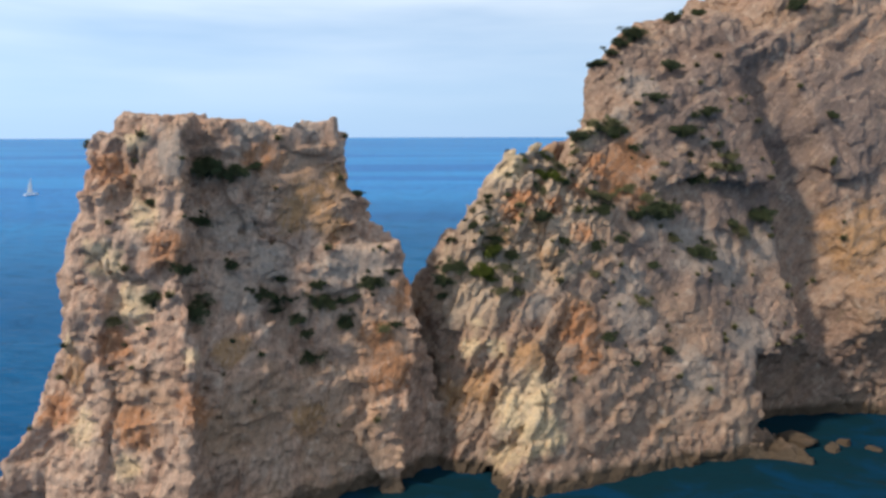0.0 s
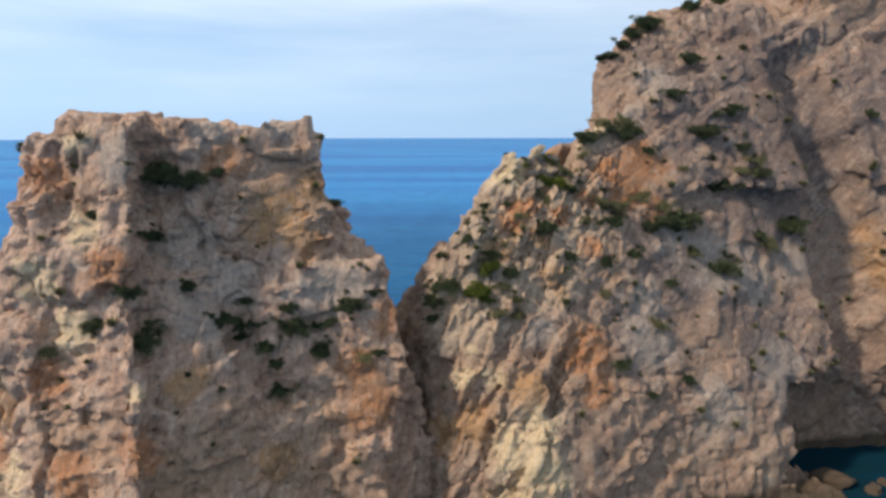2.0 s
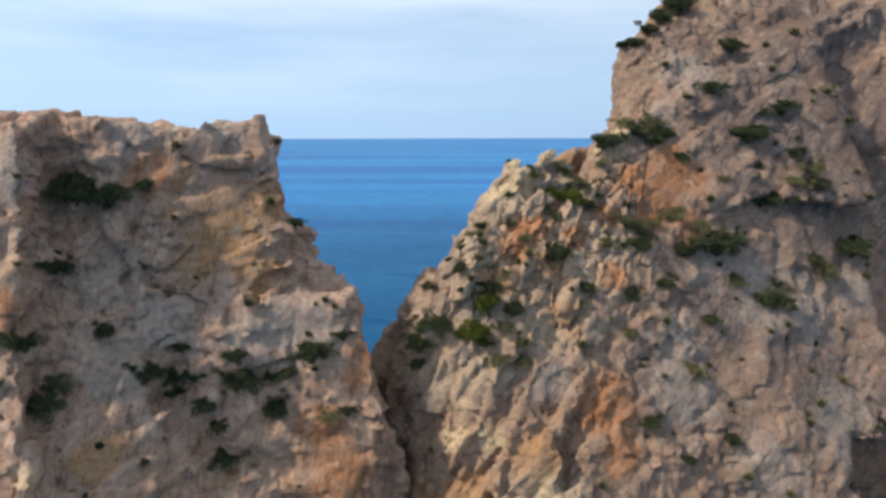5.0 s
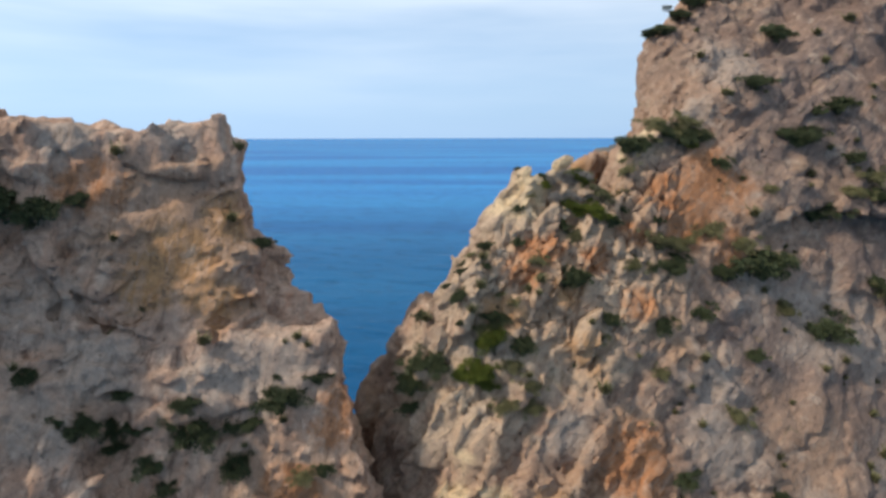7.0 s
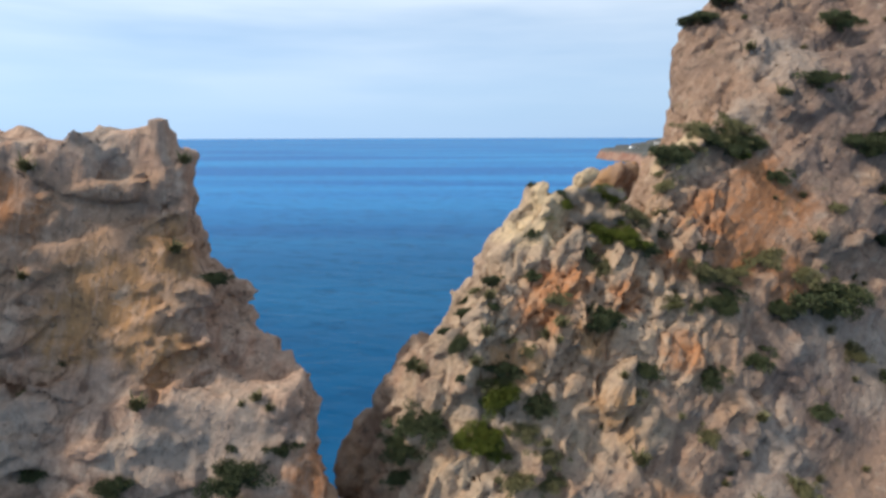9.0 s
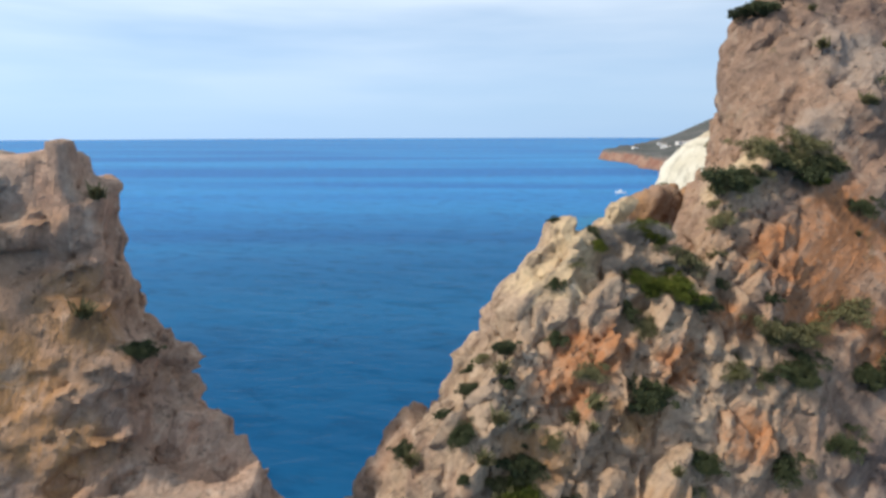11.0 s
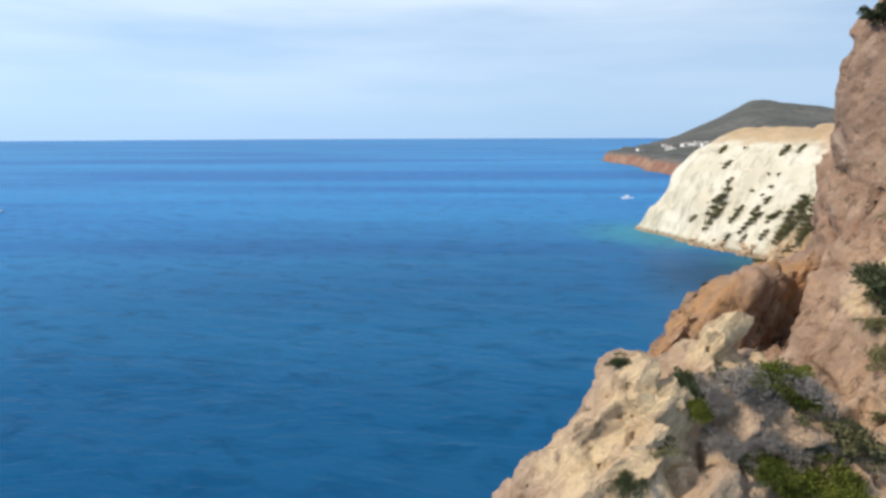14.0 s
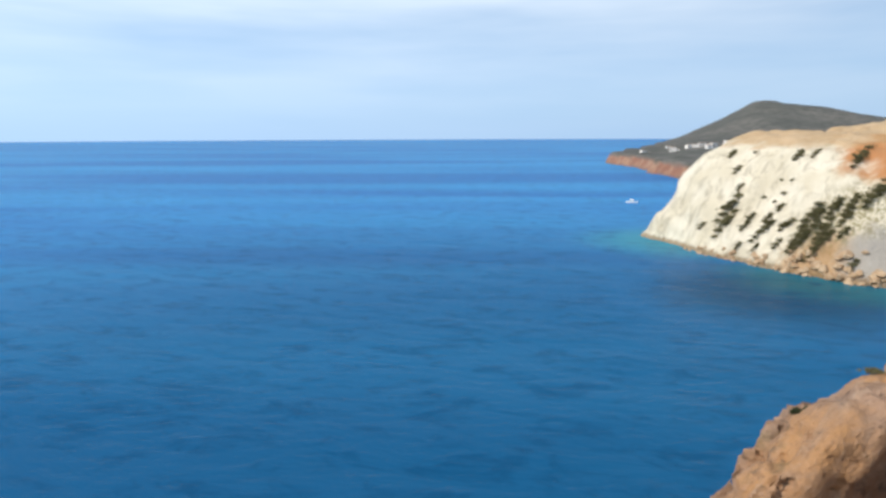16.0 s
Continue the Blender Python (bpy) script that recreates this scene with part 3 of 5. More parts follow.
KNOLL = [wall(9.3, 70.6, 32.7, 180, 30), wall(9.9, 69.8, 32.7, -80, 25), wall(9.9, 70.5, 32.95, -90, 80), wall(10.6, 70.6, 33, 0, 25), wall(9.9, 71.5, 33, 90, 20), wall(9.8, 70, 31, 0, -90)]
BACK = [wall(14.3, 78.5, 31.5, 180, 28), wall(15.8, 78, 33.2, -65, -4), wall(16.0, 79, 33.6, 180, 60), wall(15.8, 79.7, 33, 110, 12), wall(19, 80, 33, 0, 0)]
SHELF = [wall(30, 64.4, 0.6, -100, 10), wall(40, 61.5, 0.8, -60, 8), wall(34, 66, 1.3, -90, 76), wall(24, 66, 1, 180, 10), wall(39.5, 64, 0, 20, 10), wall(30, 68, 0, 90, 0)]


def massif_shape(p):
    q = p + 0.7 * np.stack([lattice(p, 9.0, 1.3), lattice(p, 9.0, 5.3), lattice(p, 9.0, 9.3)], 1)
    d = block(q, MASS_LOW, 1.2)
    d = join(d, block(p, BUTTRESS, 0.4), 0.4)
    for other in (PEAK, PEAK_EAST, SADDLE, SLAB):
        d = join(d, block(q, other, 1.0), 1.0)
    d = join(d, rod(p, (3.0, 68.2, 24.5), (2.9, 68.2, 26.9), 0.6), 0.8)          # the small pinnacle on the seaward edge
    d = join(d, rod(p, (4.7, 68.7, 27.8), (7.3, 69.3, 32.0), 0.65), 1.0)          # the edge of the bench
    d = carve(d, rod(q, (38.5, 77.0, 42), (45.5, 71.4, 13), 3.6), 1.0)             # the gully above the cave
    d = carve(d, rod(q, (13.0, 64.8, 29.6), (24.0, 68.4, 26.2), 0.9), 0.4)        # the ledge path under the hollow
    d = carve(d, rod(p, (10.6, 73.1, 33.6), (12.1, 74.3, 32.9), 1.35), 0.4)       # the shaded cleft behind the bench
    d = carve(d, rod(p, (12.1, 74.3, 32.9), (12.7, 75.0, 30.8), 1.0), 0.4)
    d = join(join(d, block(p, BROWN, 0.8), 0.4), block(p, KNOLL, 0.5), 0.4)
    d = join(d, block(p, BACK, 0.6), 0.5)                                         # the ridge that ties the knob to the peak
    d = carve(d, ball(p, (50, 68.5, 0.0), (18.0, 6.2, 15.0)), 0.6)                     # the sea cave
    d = join(d, block(q, SHELF, 0.6), 0.8)
    d = carve(d, ball(p, (20.3, 67.8, 32.2), (5.2, 2.6, 5.0)), 0.8)               # the ochre hollow
    d = np.maximum(d, p[:, 0] - 84)
    return d


WHITE = [wall(70.5, 306, 0, 200, 30), wall(82, 252, 0, 212, 34), wall(104, 228, 0, 235, 34), wall(86, 285, 27, 205, 52), wall(73, 316, 0, 118, 25), wall(100, 275, 33.5, 200, 82)]


def white_shape(p):
    q = p + 4.0 * np.stack([lattice(p, 40.0, 1.3), lattice(p, 40.0, 5.3), lattice(p, 40.0, 9.3)], 1)
    d = block(q, WHITE, 9.0)
    return np.maximum(d, np.maximum(p[:, 0] - 240, p[:, 1] - 420))


def white_relief(p):
    out = 0.9 * (0.5 - np.abs(lattice(p, (9.0, 9.0, 22.0), 2.3)) * 1.6)
    out += 0.8 * lattice(p, (4.0, 4.0, 12.0), 1.1) + 0.5 * lattice(p, 3.0, 6.1)
    top = np.clip((p[:, 2] - 33) / 4, 0, 1) * np.clip((p[:, 0] - 104) / 12, 0, 1)
    return out + top * 1.6 * np.abs(lattice(p, 6.0, 3.3))


VOX = 0.235
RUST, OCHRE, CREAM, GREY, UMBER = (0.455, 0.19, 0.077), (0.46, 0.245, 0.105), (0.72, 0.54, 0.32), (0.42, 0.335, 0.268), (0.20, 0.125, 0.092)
TAN, SHADE_BROWN, BUFF = (0.43, 0.265, 0.165), (0.208, 0.148, 0.122), (0.60, 0.445, 0.30)
STACK_STAINS = [
    (TAN, 0.85, [((-13.5, 62.0, 29.5), 4.8), ((-6.0, 60.0, 14), 4.0), ((-26, 52, 12), 4.0), ((-17, 54, 10), 4.5), ((-10, 58, 7), 4.0), ((-28, 56, 31), 2.5)]),
    (OCHRE, 0.95, [((-12.8, 62.4, 28.0), 2.4), ((-14.6, 61.7, 26.8), 1.9), ((-11.0, 61.8, 25.6), 1.8), ((-10.2, 62.9, 30.2), 1.6), ((-19.0, 54.8, 15.4), 1.8), ((-33.0, 54, 14), 2.2), ((-13, 57, 8), 1.8)]),
    (RUST, 0.9, [((-17.0, 61.3, 32.4), 1.7), ((-29.4, 57.1, 31.5), 1.8), ((-23.5, 53.8, 25.0), 1.9), ((-5.0, 58.9, 11.7), 2.6), ((-6.3, 59.4, 14.8), 1.8), ((-3.6, 62.2, 19.6), 1.5),
                 ((-28.4, 53.0, 16.2), 1.6), ((-26.5, 51.0, 10.0), 2.2), ((-20.6, 50.9, 12.0), 1.8), ((-35.0, 54, 10), 1.8), ((-4.4, 61.2, 18.4), 1.2), ((-24.4, 52.6, 24.6), 1.4)]),
    (CREAM, 0.85, [((-25.8, 55.4, 27.7), 1.6), ((-26.8, 53.6, 20.1), 1.8), ((-21.1, 51.4, 16.1), 0.8), ((-31.3, 52.0, 9.2), 2.0), ((-29, 54.5, 24), 1.8), ((-27.0, 56.5, 34.5), 1.4), ((-26.9, 50.7, 6.5), 1.4), ((-33, 53.5, 17), 1.6)]),
    (GREY, 0.9, [((-23.2, 55.8, 32.8), 2.0), ((-7.9, 60.9, 22.1), 2.6), ((-19.5, 59.6, 25.7), 2.2), ((-16.5, 59.0, 22.6), 2.2), ((-11.0, 60.2, 21.5), 1.8), ((-18.5, 57, 20), 2.0), ((-13.5, 63.4, 35.2), 1.6), ((-18.5, 61.5, 35), 1.6)]),
]
MASSIF_STAINS_SHADE = [
    (BUFF, 0.75, [((6, 65.5, 27), 6.0), ((9, 65, 23), 5.0), ((8, 69, 32), 4.5), ((12, 68, 31), 4.0), ((3, 64, 19), 5.0), ((15, 71, 35), 3.0), ((8, 60, 8), 4.0), ((13, 66, 26), 4.0)]),
    # browner rock, darkened further: shade of the peak and east face is coloured in
    (SHADE_BROWN, 1.0, [((30, 74, 38), 7.5), ((36, 73.5, 29), 7.0), ((27.5, 69, 19), 6.0), ((24, 76, 43), 4.5), ((48, 78, 36), 10.0), ((20, 65.5, 16), 4.0), ((34, 69, 13), 6.0), ((35, 78, 44), 8.0), ((23.5, 68, 22), 4.0), ((43, 76, 34), 7.0), ((18.8, 76.5, 40.5), 3.6), ((25, 71, 34), 3.5)]),
    (TAN, 0.5, [((9, 65, 26), 3.0), ((4, 63, 12), 4.5), ((20, 70, 30), 4.5), ((14, 63, 14), 4.0), ((14, 69, 32), 3.5), ((16, 74, 37), 4.0), ((11.6, 75, 32.5), 3.6), ((18, 77, 39), 4.5), ((52, 76, 20), 7.0), ((26, 66, 15), 4.0)]),
    (RUST, 1.0, [((20.8, 71.0, 31.6), 2.6), ((18.8, 70.0, 29.2), 2.0), ((21.5, 69.6, 27.6), 1.6), ((17.9, 70.4, 30.4), 2.2), ((8.0, 66.0, 27.6), 1.3), ((9.3, 66.2, 28.4), 1.1), ((7.2, 65.3, 26.6), 1.2),
                  ((14.4, 68.8, 28.4), 1.2), ((14.7, 67.0, 24.1), 1.2), ((14.2, 63.2, 15.3), 2.3), ((14.6, 62.6, 12.1), 1.7), ((11.7, 67.3, 27.1), 1.1)]),
    (OCHRE, 0.9, [((8.6, 60.4, 12.8), 1.8), ((4.1, 61.0, 9.2), 2.0), ((1.7, 63.2, 7.5), 2.2), ((11.0, 63.6, 22), 1.8), ((54, 76, 16), 5.0), ((49, 75, 22), 4.0), ((6.0, 64.6, 24), 1.4), ((10.2, 65.4, 25.6), 1.2), ((16, 71.5, 37), 1.4), ((10.4, 75, 31.4), 1.7), ((11.6, 75.6, 32.6), 1.5), ((15.2, 77.8, 33), 1.4)]),
    (CREAM, 0.95, [((3.8, 62.0, 18.4), 1.1), ((3.2, 62.1, 15.6), 1.0), ((2.9, 62.1, 13.2), 1.2), ((5.5, 61.6, 13.2), 1.2), ((7.1, 60.0, 7.7), 2.0), ((9.4, 59.1, 9.4), 2.0), ((9.4, 58.6, 5.4), 2.4), ((7.0, 60, 2.5), 2.0), ((6.8, 68.3, 30.0), 1.5), ((8.0, 68.6, 32), 1.5), ((10, 70.4, 33), 1.2), ((15.5, 72, 36), 1.4), ((13.6, 71.5, 34), 1.3)]),
    (GREY, 0.85, [((20.5, 64.6, 16.1), 3.0), ((19.9, 66.8, 19), 2.4), ((9.9, 63.3, 17.0), 1.6), ((34.5, 67.5, 12.5), 3.4), ((27, 65, 9), 3.0), ((23.8, 68.5, 24.6), 2.4), ((28, 70, 22), 3.2), ((22.3, 75.1, 40.2), 2.4), ((19.5, 73, 36.5), 1.6), ((5.0, 65.0, 22), 1.6), ((32, 71.5, 20), 3.0), ((38, 72, 22), 2.6)]),
    # umber rock; shade of the gully, cave and gap walls is coloured in too
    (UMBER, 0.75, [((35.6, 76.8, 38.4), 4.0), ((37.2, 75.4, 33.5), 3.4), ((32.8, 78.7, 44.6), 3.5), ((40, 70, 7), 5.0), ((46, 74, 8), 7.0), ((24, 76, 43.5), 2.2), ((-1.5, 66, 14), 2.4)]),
]
rock_stack = limestone("stack limestone", (0.55, 0.372, 0.268), 76, STACK_STAINS, 0.15)
rock_mass = limestone("massif limestone", (0.385, 0.264, 0.189), 50, MASSIF_STAINS_SHADE)


def cliff(name, shape, rough, pieces, material, label, reach=2.6):
    """One cliff: an empty at its foot and a mesh for each of its main forms, given by name, box and grain."""
    ob = tagged(new(name), label, "cliff")
    made = []
    for piece, low, high, h in pieces:
        v, q = keep_large(*sculpt(shape, rough, low, high, h, reach=reach, band=0.95 * max(1.0, h / 0.3)))
        child = new(piece, mesh_of(piece, v, q, material, crease=42))
        child.parent = ob
        made.append(child)
    return ob, made


sea_stack, stack_parts = cliff("sea_stack", stack_shape, stack_relief,
                               [("base_wall", (-50, 44, -3), (2, 82, 22.3), VOX), ("tower", (-50, 44, 22), (2, 82, 41), VOX * 0.85)], rock_stack,
                               "tall flat-topped limestone sea stack with pinkish grey and ochre faces")
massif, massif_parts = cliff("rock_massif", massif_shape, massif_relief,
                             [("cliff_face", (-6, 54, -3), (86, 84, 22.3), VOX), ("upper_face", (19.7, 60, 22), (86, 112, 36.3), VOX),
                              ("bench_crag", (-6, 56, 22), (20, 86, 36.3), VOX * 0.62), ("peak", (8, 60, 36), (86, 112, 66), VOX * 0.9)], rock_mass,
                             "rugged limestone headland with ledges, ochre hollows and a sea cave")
white_cliff, white_parts = cliff("white_cliff", white_shape, white_relief, [("marl_face", (55, 205, -3), (245, 425, 52), 1.2)], marl(),
                                 "pale rounded marl cliff with dark bushes and an orange cap", reach=6.0)

# the sea, one sheet to the horizon
rings = [0.0, 30, 60, 90, 130, 200, 320, 520, 900, 1600, 2800, 4950]
bm = bmesh.new()
last = None
for r in rings:
    ring = [bm.verts.new((r * math.cos(a), r * math.sin(a), 0)) for a in np.linspace(0, 2 * math.pi, 97)[:-1]] if r else [bm.verts.new((0, 0, 0))]
    if last:
        for i in range(96):
            j = (i + 1) % 96
            bm.faces.new((last[0], ring[i], ring[j]) if len(last) == 1 else (last[i], ring[i], ring[j], last[j]))
    last = ring
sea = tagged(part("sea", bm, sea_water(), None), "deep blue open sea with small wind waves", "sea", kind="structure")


# ---- plants ----
def leafy(name, dark, light):
    k = Nodes(name, 0.75, 0.2)
    info = k.n.new("ShaderNodeObjectInfo")
    island = k.geo.outputs["Random Per Island"]
    col = k.mix(island, dark, light)
    col = k.mix(k.math("MULTIPLY", info.outputs["Random"], 0.45), col, [c * 0.55 for c in dark])
    col = k.mix(k.remap(k.noise(k.pos, 1.7, 3), 0.5, 0.75, 0.0, 0.5), col, [c * 1.25 for c in light])
    return k.done(col)


def bark(name, low, high):
    k = Nodes(name, 0.9, 0.15)
    g = k.noise(k.scaled(9, 9, 2), 1.0, 5, 0.65)
    return k.done(k.mix(g, low, high), k.bump(g, 0.6, 0.02))


dark_leaf = leafy("juniper green", (0.036, 0.047, 0.022), (0.098, 0.110, 0.048))
bright_leaf = leafy("fresh shrub green", (0.040, 0.062, 0.010), (0.155, 0.165, 0.024))
olive_leaf = leafy("olive scrub", (0.10, 0.096, 0.042), (0.235, 0.21, 0.098))
dry_twig = bark("dry grey twig", (0.16, 0.14, 0.125), (0.33, 0.30, 0.27))
stem_bark = bark("shrub bark", (0.055, 0.040, 0.030), (0.14, 0.11, 0.085))


def tube(verts, faces, a, b, ra, rb, sides=5):
    """Adds a tapered stem from a to b to the lists."""
    a, b = Vector(a), Vector(b)
    turn = (b - a).to_track_quat("Z", "Y")
    at = len(verts)
    for end, r in ((a, ra), (b, rb)):
        for i in range(sides):
            w = 2 * math.pi * i / sides
            verts.append(end + turn @ Vector((math.cos(w) * r, math.sin(w) * r, 0)))
    for i in range(sides):
        j = (i + 1) % sides
        faces.append((at + i, at + j, at + sides + j, at + sides + i))


def stems(rng, height, spread, count, thick, twigs):
    verts, faces, tips = [], [], []
    for i in range(count):
        w = 2 * math.pi * (i + rng.random() * 0.8) / count
        reach = spread * (0.25 + 0.65 * rng.random())
        knee = Vector((math.cos(w) * reach * 0.4, math.sin(w) * reach * 0.4, height * (0.30 + 0.2 * rng.random())))
        tip = Vector((math.cos(w) * reach, math.sin(w) * reach, height * (0.55 + 0.4 * rng.random())))
        tube(verts, faces, (0, 0, -0.25), knee, thick, thick * 0.6)
        tube(verts, faces, knee, tip, thick * 0.6, thick * 0.22)
        tips += [knee.lerp(tip, 0.5), tip]
        for _ in range(twigs):
            s = knee.lerp(tip, rng.random())
            e = s + Vector((rng.uniform(-1, 1), rng.uniform(-1, 1), rng.uniform(0.1, 1))) * spread * 0.38
            tube(verts, faces, s, e, thick * 0.28, thick * 0.08, 3)
            if twigs > 6:
                for _ in range(3):
                    f = s.lerp(e, rng.uniform(0.3, 0.9))
                    tube(verts, faces, f, f + Vector((rng.uniform(-1, 1), rng.uniform(-1, 1), rng.uniform(-0.1, 1))) * spread * 0.22, thick * 0.12, thick * 0.05, 3)
            tips.append(e)
    return verts, faces, tips


def foliage(rng, tips, clumps, leaves, radius, size, flat=0.75):
    """Sprays of small pointed leaves around clump centres near the stem tips."""
    verts, faces = [], []
    for c in range(clumps):
        tip = rng.choice(tips)
        r = radius * rng.uniform(0.55, 1.15)
        mid = tip + Vector((rng.gauss(0, 0.30), rng.gauss(0, 0.30), rng.gauss(0.05, 0.20))) * radius * 1.6
        mid.z = max(mid.z, 0.05)
        for _ in range(leaves):
            d = Vector((rng.gauss(0, 1), rng.gauss(0, 1), rng.gauss(0.25, 0.8))).normalized()
            p = mid + Vector((d.x, d.y, d.z * flat)) * r * rng.uniform(0.35, 1.0)
            u = (d + Vector((rng.uniform(-1, 1), rng.uniform(-1, 1), rng.uniform(-0.6, 1))) * 0.8).normalized()
            v = u.cross(Vector((rng.uniform(-1, 1), rng.uniform(-1, 1), rng.uniform(-1, 1)))).normalized()
            s = size * rng.uniform(0.6, 1.3)
            at = len(verts)
            verts += [p - u * s * 0.5, p + v * s * 0.30, p + u * s * 0.75, p - v * s * 0.30]
            faces.append((at, at + 1, at + 2, at + 3))
    return verts, faces


def mesh_part(name, verts, faces, material, parent, smooth=False):
    ob = new(name, mesh_of(name, np.array([tuple(v) for v in verts], np.float32), faces, material, smooth))
    ob.parent = parent
    return ob


def shrub(name, seed, height, spread, clumps, leaves, radius, size, leaf, label, wood=None, twigs=4, category="shrub"):
    """One shrub at the origin, about 2 * spread wide."""
    rng = random.Random(seed)
    ob = tagged(new(name), label, category)
    v, f, tips = stems(rng, height, spread, 6, 0.05 * spread, twigs)
    mesh_part("branchwork", v, f, wood or stem_bark, ob, True)
    if clumps and leaf is dry_twig:
        v, f = foliage(rng, tips, clumps, leaves, radius, size, 0.9)
        mesh_part("brushwood", v, f, leaf, ob)
    elif clumps:
        v, f = foliage(rng, tips, clumps, leaves, radius, size)
        mesh_part("foliage", v, f, leaf, ob)
    return ob


SHRUBS = {
    "d": [shrub("juniper_shrub", 3, 1.0, 0.95, 52, 120, 0.32, 0.080, dark_leaf, "dense dark green juniper shrub rooted on a rock ledge"),
          shrub("juniper_shrub", 4, 0.85, 1.05, 54, 120, 0.30, 0.080, dark_leaf, "low dark green juniper shrub spreading over a rock ledge")],
    "b": [shrub("mastic_shrub", 7, 0.95, 0.95, 60, 170, 0.30, 0.062, bright_leaf, "fresh yellow-green mastic shrub growing between rocks"),
          shrub("mastic_shrub", 8, 0.8, 1.0, 58, 170, 0.30, 0.062, bright_leaf, "rounded bright green mastic shrub growing on the rock")],
    "o": [shrub("scrub_bush", 11, 0.8, 1.0, 44, 90, 0.31, 0.075, olive_leaf, "sparse olive-green scrub bush clinging to the cliff"),
          shrub("scrub_bush", 12, 0.75, 1.0, 40, 90, 0.33, 0.075, olive_leaf, "low grey-green scrub bush clinging to the cliff")],
    "g": [shrub("dry_shrub", 15, 0.95, 0.95, 40, 60, 0.30, 0.05, dry_twig, "leafless grey dead shrub with fine tangled twigs", dry_twig, 40)],
}
GROUPS = {"d": "juniper shrubs on the cliffs", "b": "mastic shrubs on the cliffs", "o": "scrub bushes on the cliffs", "g": "dead shrubs on the bench"}
for kind, protos in SHRUBS.items():
    for ob in protos:
        tagged(ob, group=GROUPS[kind])

from mathutils.bvhtree import BVHTree


def tree_of(parts):
    points, faces, at = [], [], 0
    for ob in parts:
        me = ob.data
        co = np.empty(len(me.vertices) * 3, np.float32)
        me.vertices.foreach_get("co", co)
        ix = np.empty(len(me.polygons) * 4, np.int32)
        me.polygons.foreach_get("vertices", ix)
        points += co.reshape(-1, 3).tolist()
        faces += (ix.reshape(-1, 4) + at).tolist()
        at += len(me.vertices)
    return BVHTree.FromPolygons(points, faces)


rock_trees = {"s": tree_of(stack_parts), "m": tree_of(massif_parts), "w": tree_of(white_parts)}
rng = random.Random(21)
planted = {k: 0 for k in SHRUBS}


def plant(kind, rock, x, y, z, width):
    """Sets one shrub of that width on the rock nearest to x, y, z, upright but leaning out from steep faces."""
    place, normal, _, _ = rock_trees[rock].find_nearest((x, y, z))
    axis = (Vector((0, 0, 1)) + normal * 0.55).normalized()
    turn = axis.to_track_quat("Z", "Y").to_matrix().to_4x4() @ Matrix.Rotation(rng.uniform(0, 6.28), 4, "Z")
    protos = SHRUBS[kind]
    i = planted[kind]
    planted[kind] += 1
    s = width * 0.48
    m = Matrix.Translation(place - normal * 0.06 * width) @ turn
    ob = protos[i] if i < len(protos) else copy_thing(protos[i % len(protos)], m)
    ob.matrix_basis = m @ Matrix.Diagonal((s, s, s * rng.uniform(0.75, 1.0), 1))


# ---- boulders ----
def boulder(name, seed, material, label, group):
    """A broken boulder about 2 m across: a cut and roughened ball."""
    r = random.Random(seed)
    bm = bmesh.new()
    bmesh.ops.create_icosphere(bm, subdivisions=4, radius=1.0)
    cuts = [(Vector((r.gauss(0, 1), r.gauss(0, 1), r.gauss(0, 1))).normalized(), r.uniform(0.45, 0.85)) for _ in range(12)]
    for v in bm.verts:
        for n, d in cuts:
            over = v.co.dot(n) - d
            if over > 0:
                v.co -= n * over * 0.97
        v.co += v.co.normalized() * (0.09 * noise.noise(v.co * 2.1) + 0.07 * noise.noise(v.co * 5.0) + 0.04 * noise.noise(v.co * 11.0))
        v.co.z *= 0.75
    for f in bm.faces:
        f.smooth = True
    me = bpy.data.meshes.new(name)
    bm.to_mesh(me)
    bm.free()
    me.materials.append(material)
    return tagged(new(name, me), label, "boulder", group)


def set_boulder(ob, x, y, z, size, r, sunk=0.3):
    s = size * 0.5
    ob.matrix_basis = pose(x, y, z + s * 0.75 * (1 - 2 * sunk), 0, 0, r.uniform(0, 360)) @ Matrix.Diagonal((s, s * r.uniform(0.75, 1.0), s * r.uniform(0.7, 1.0), 1))


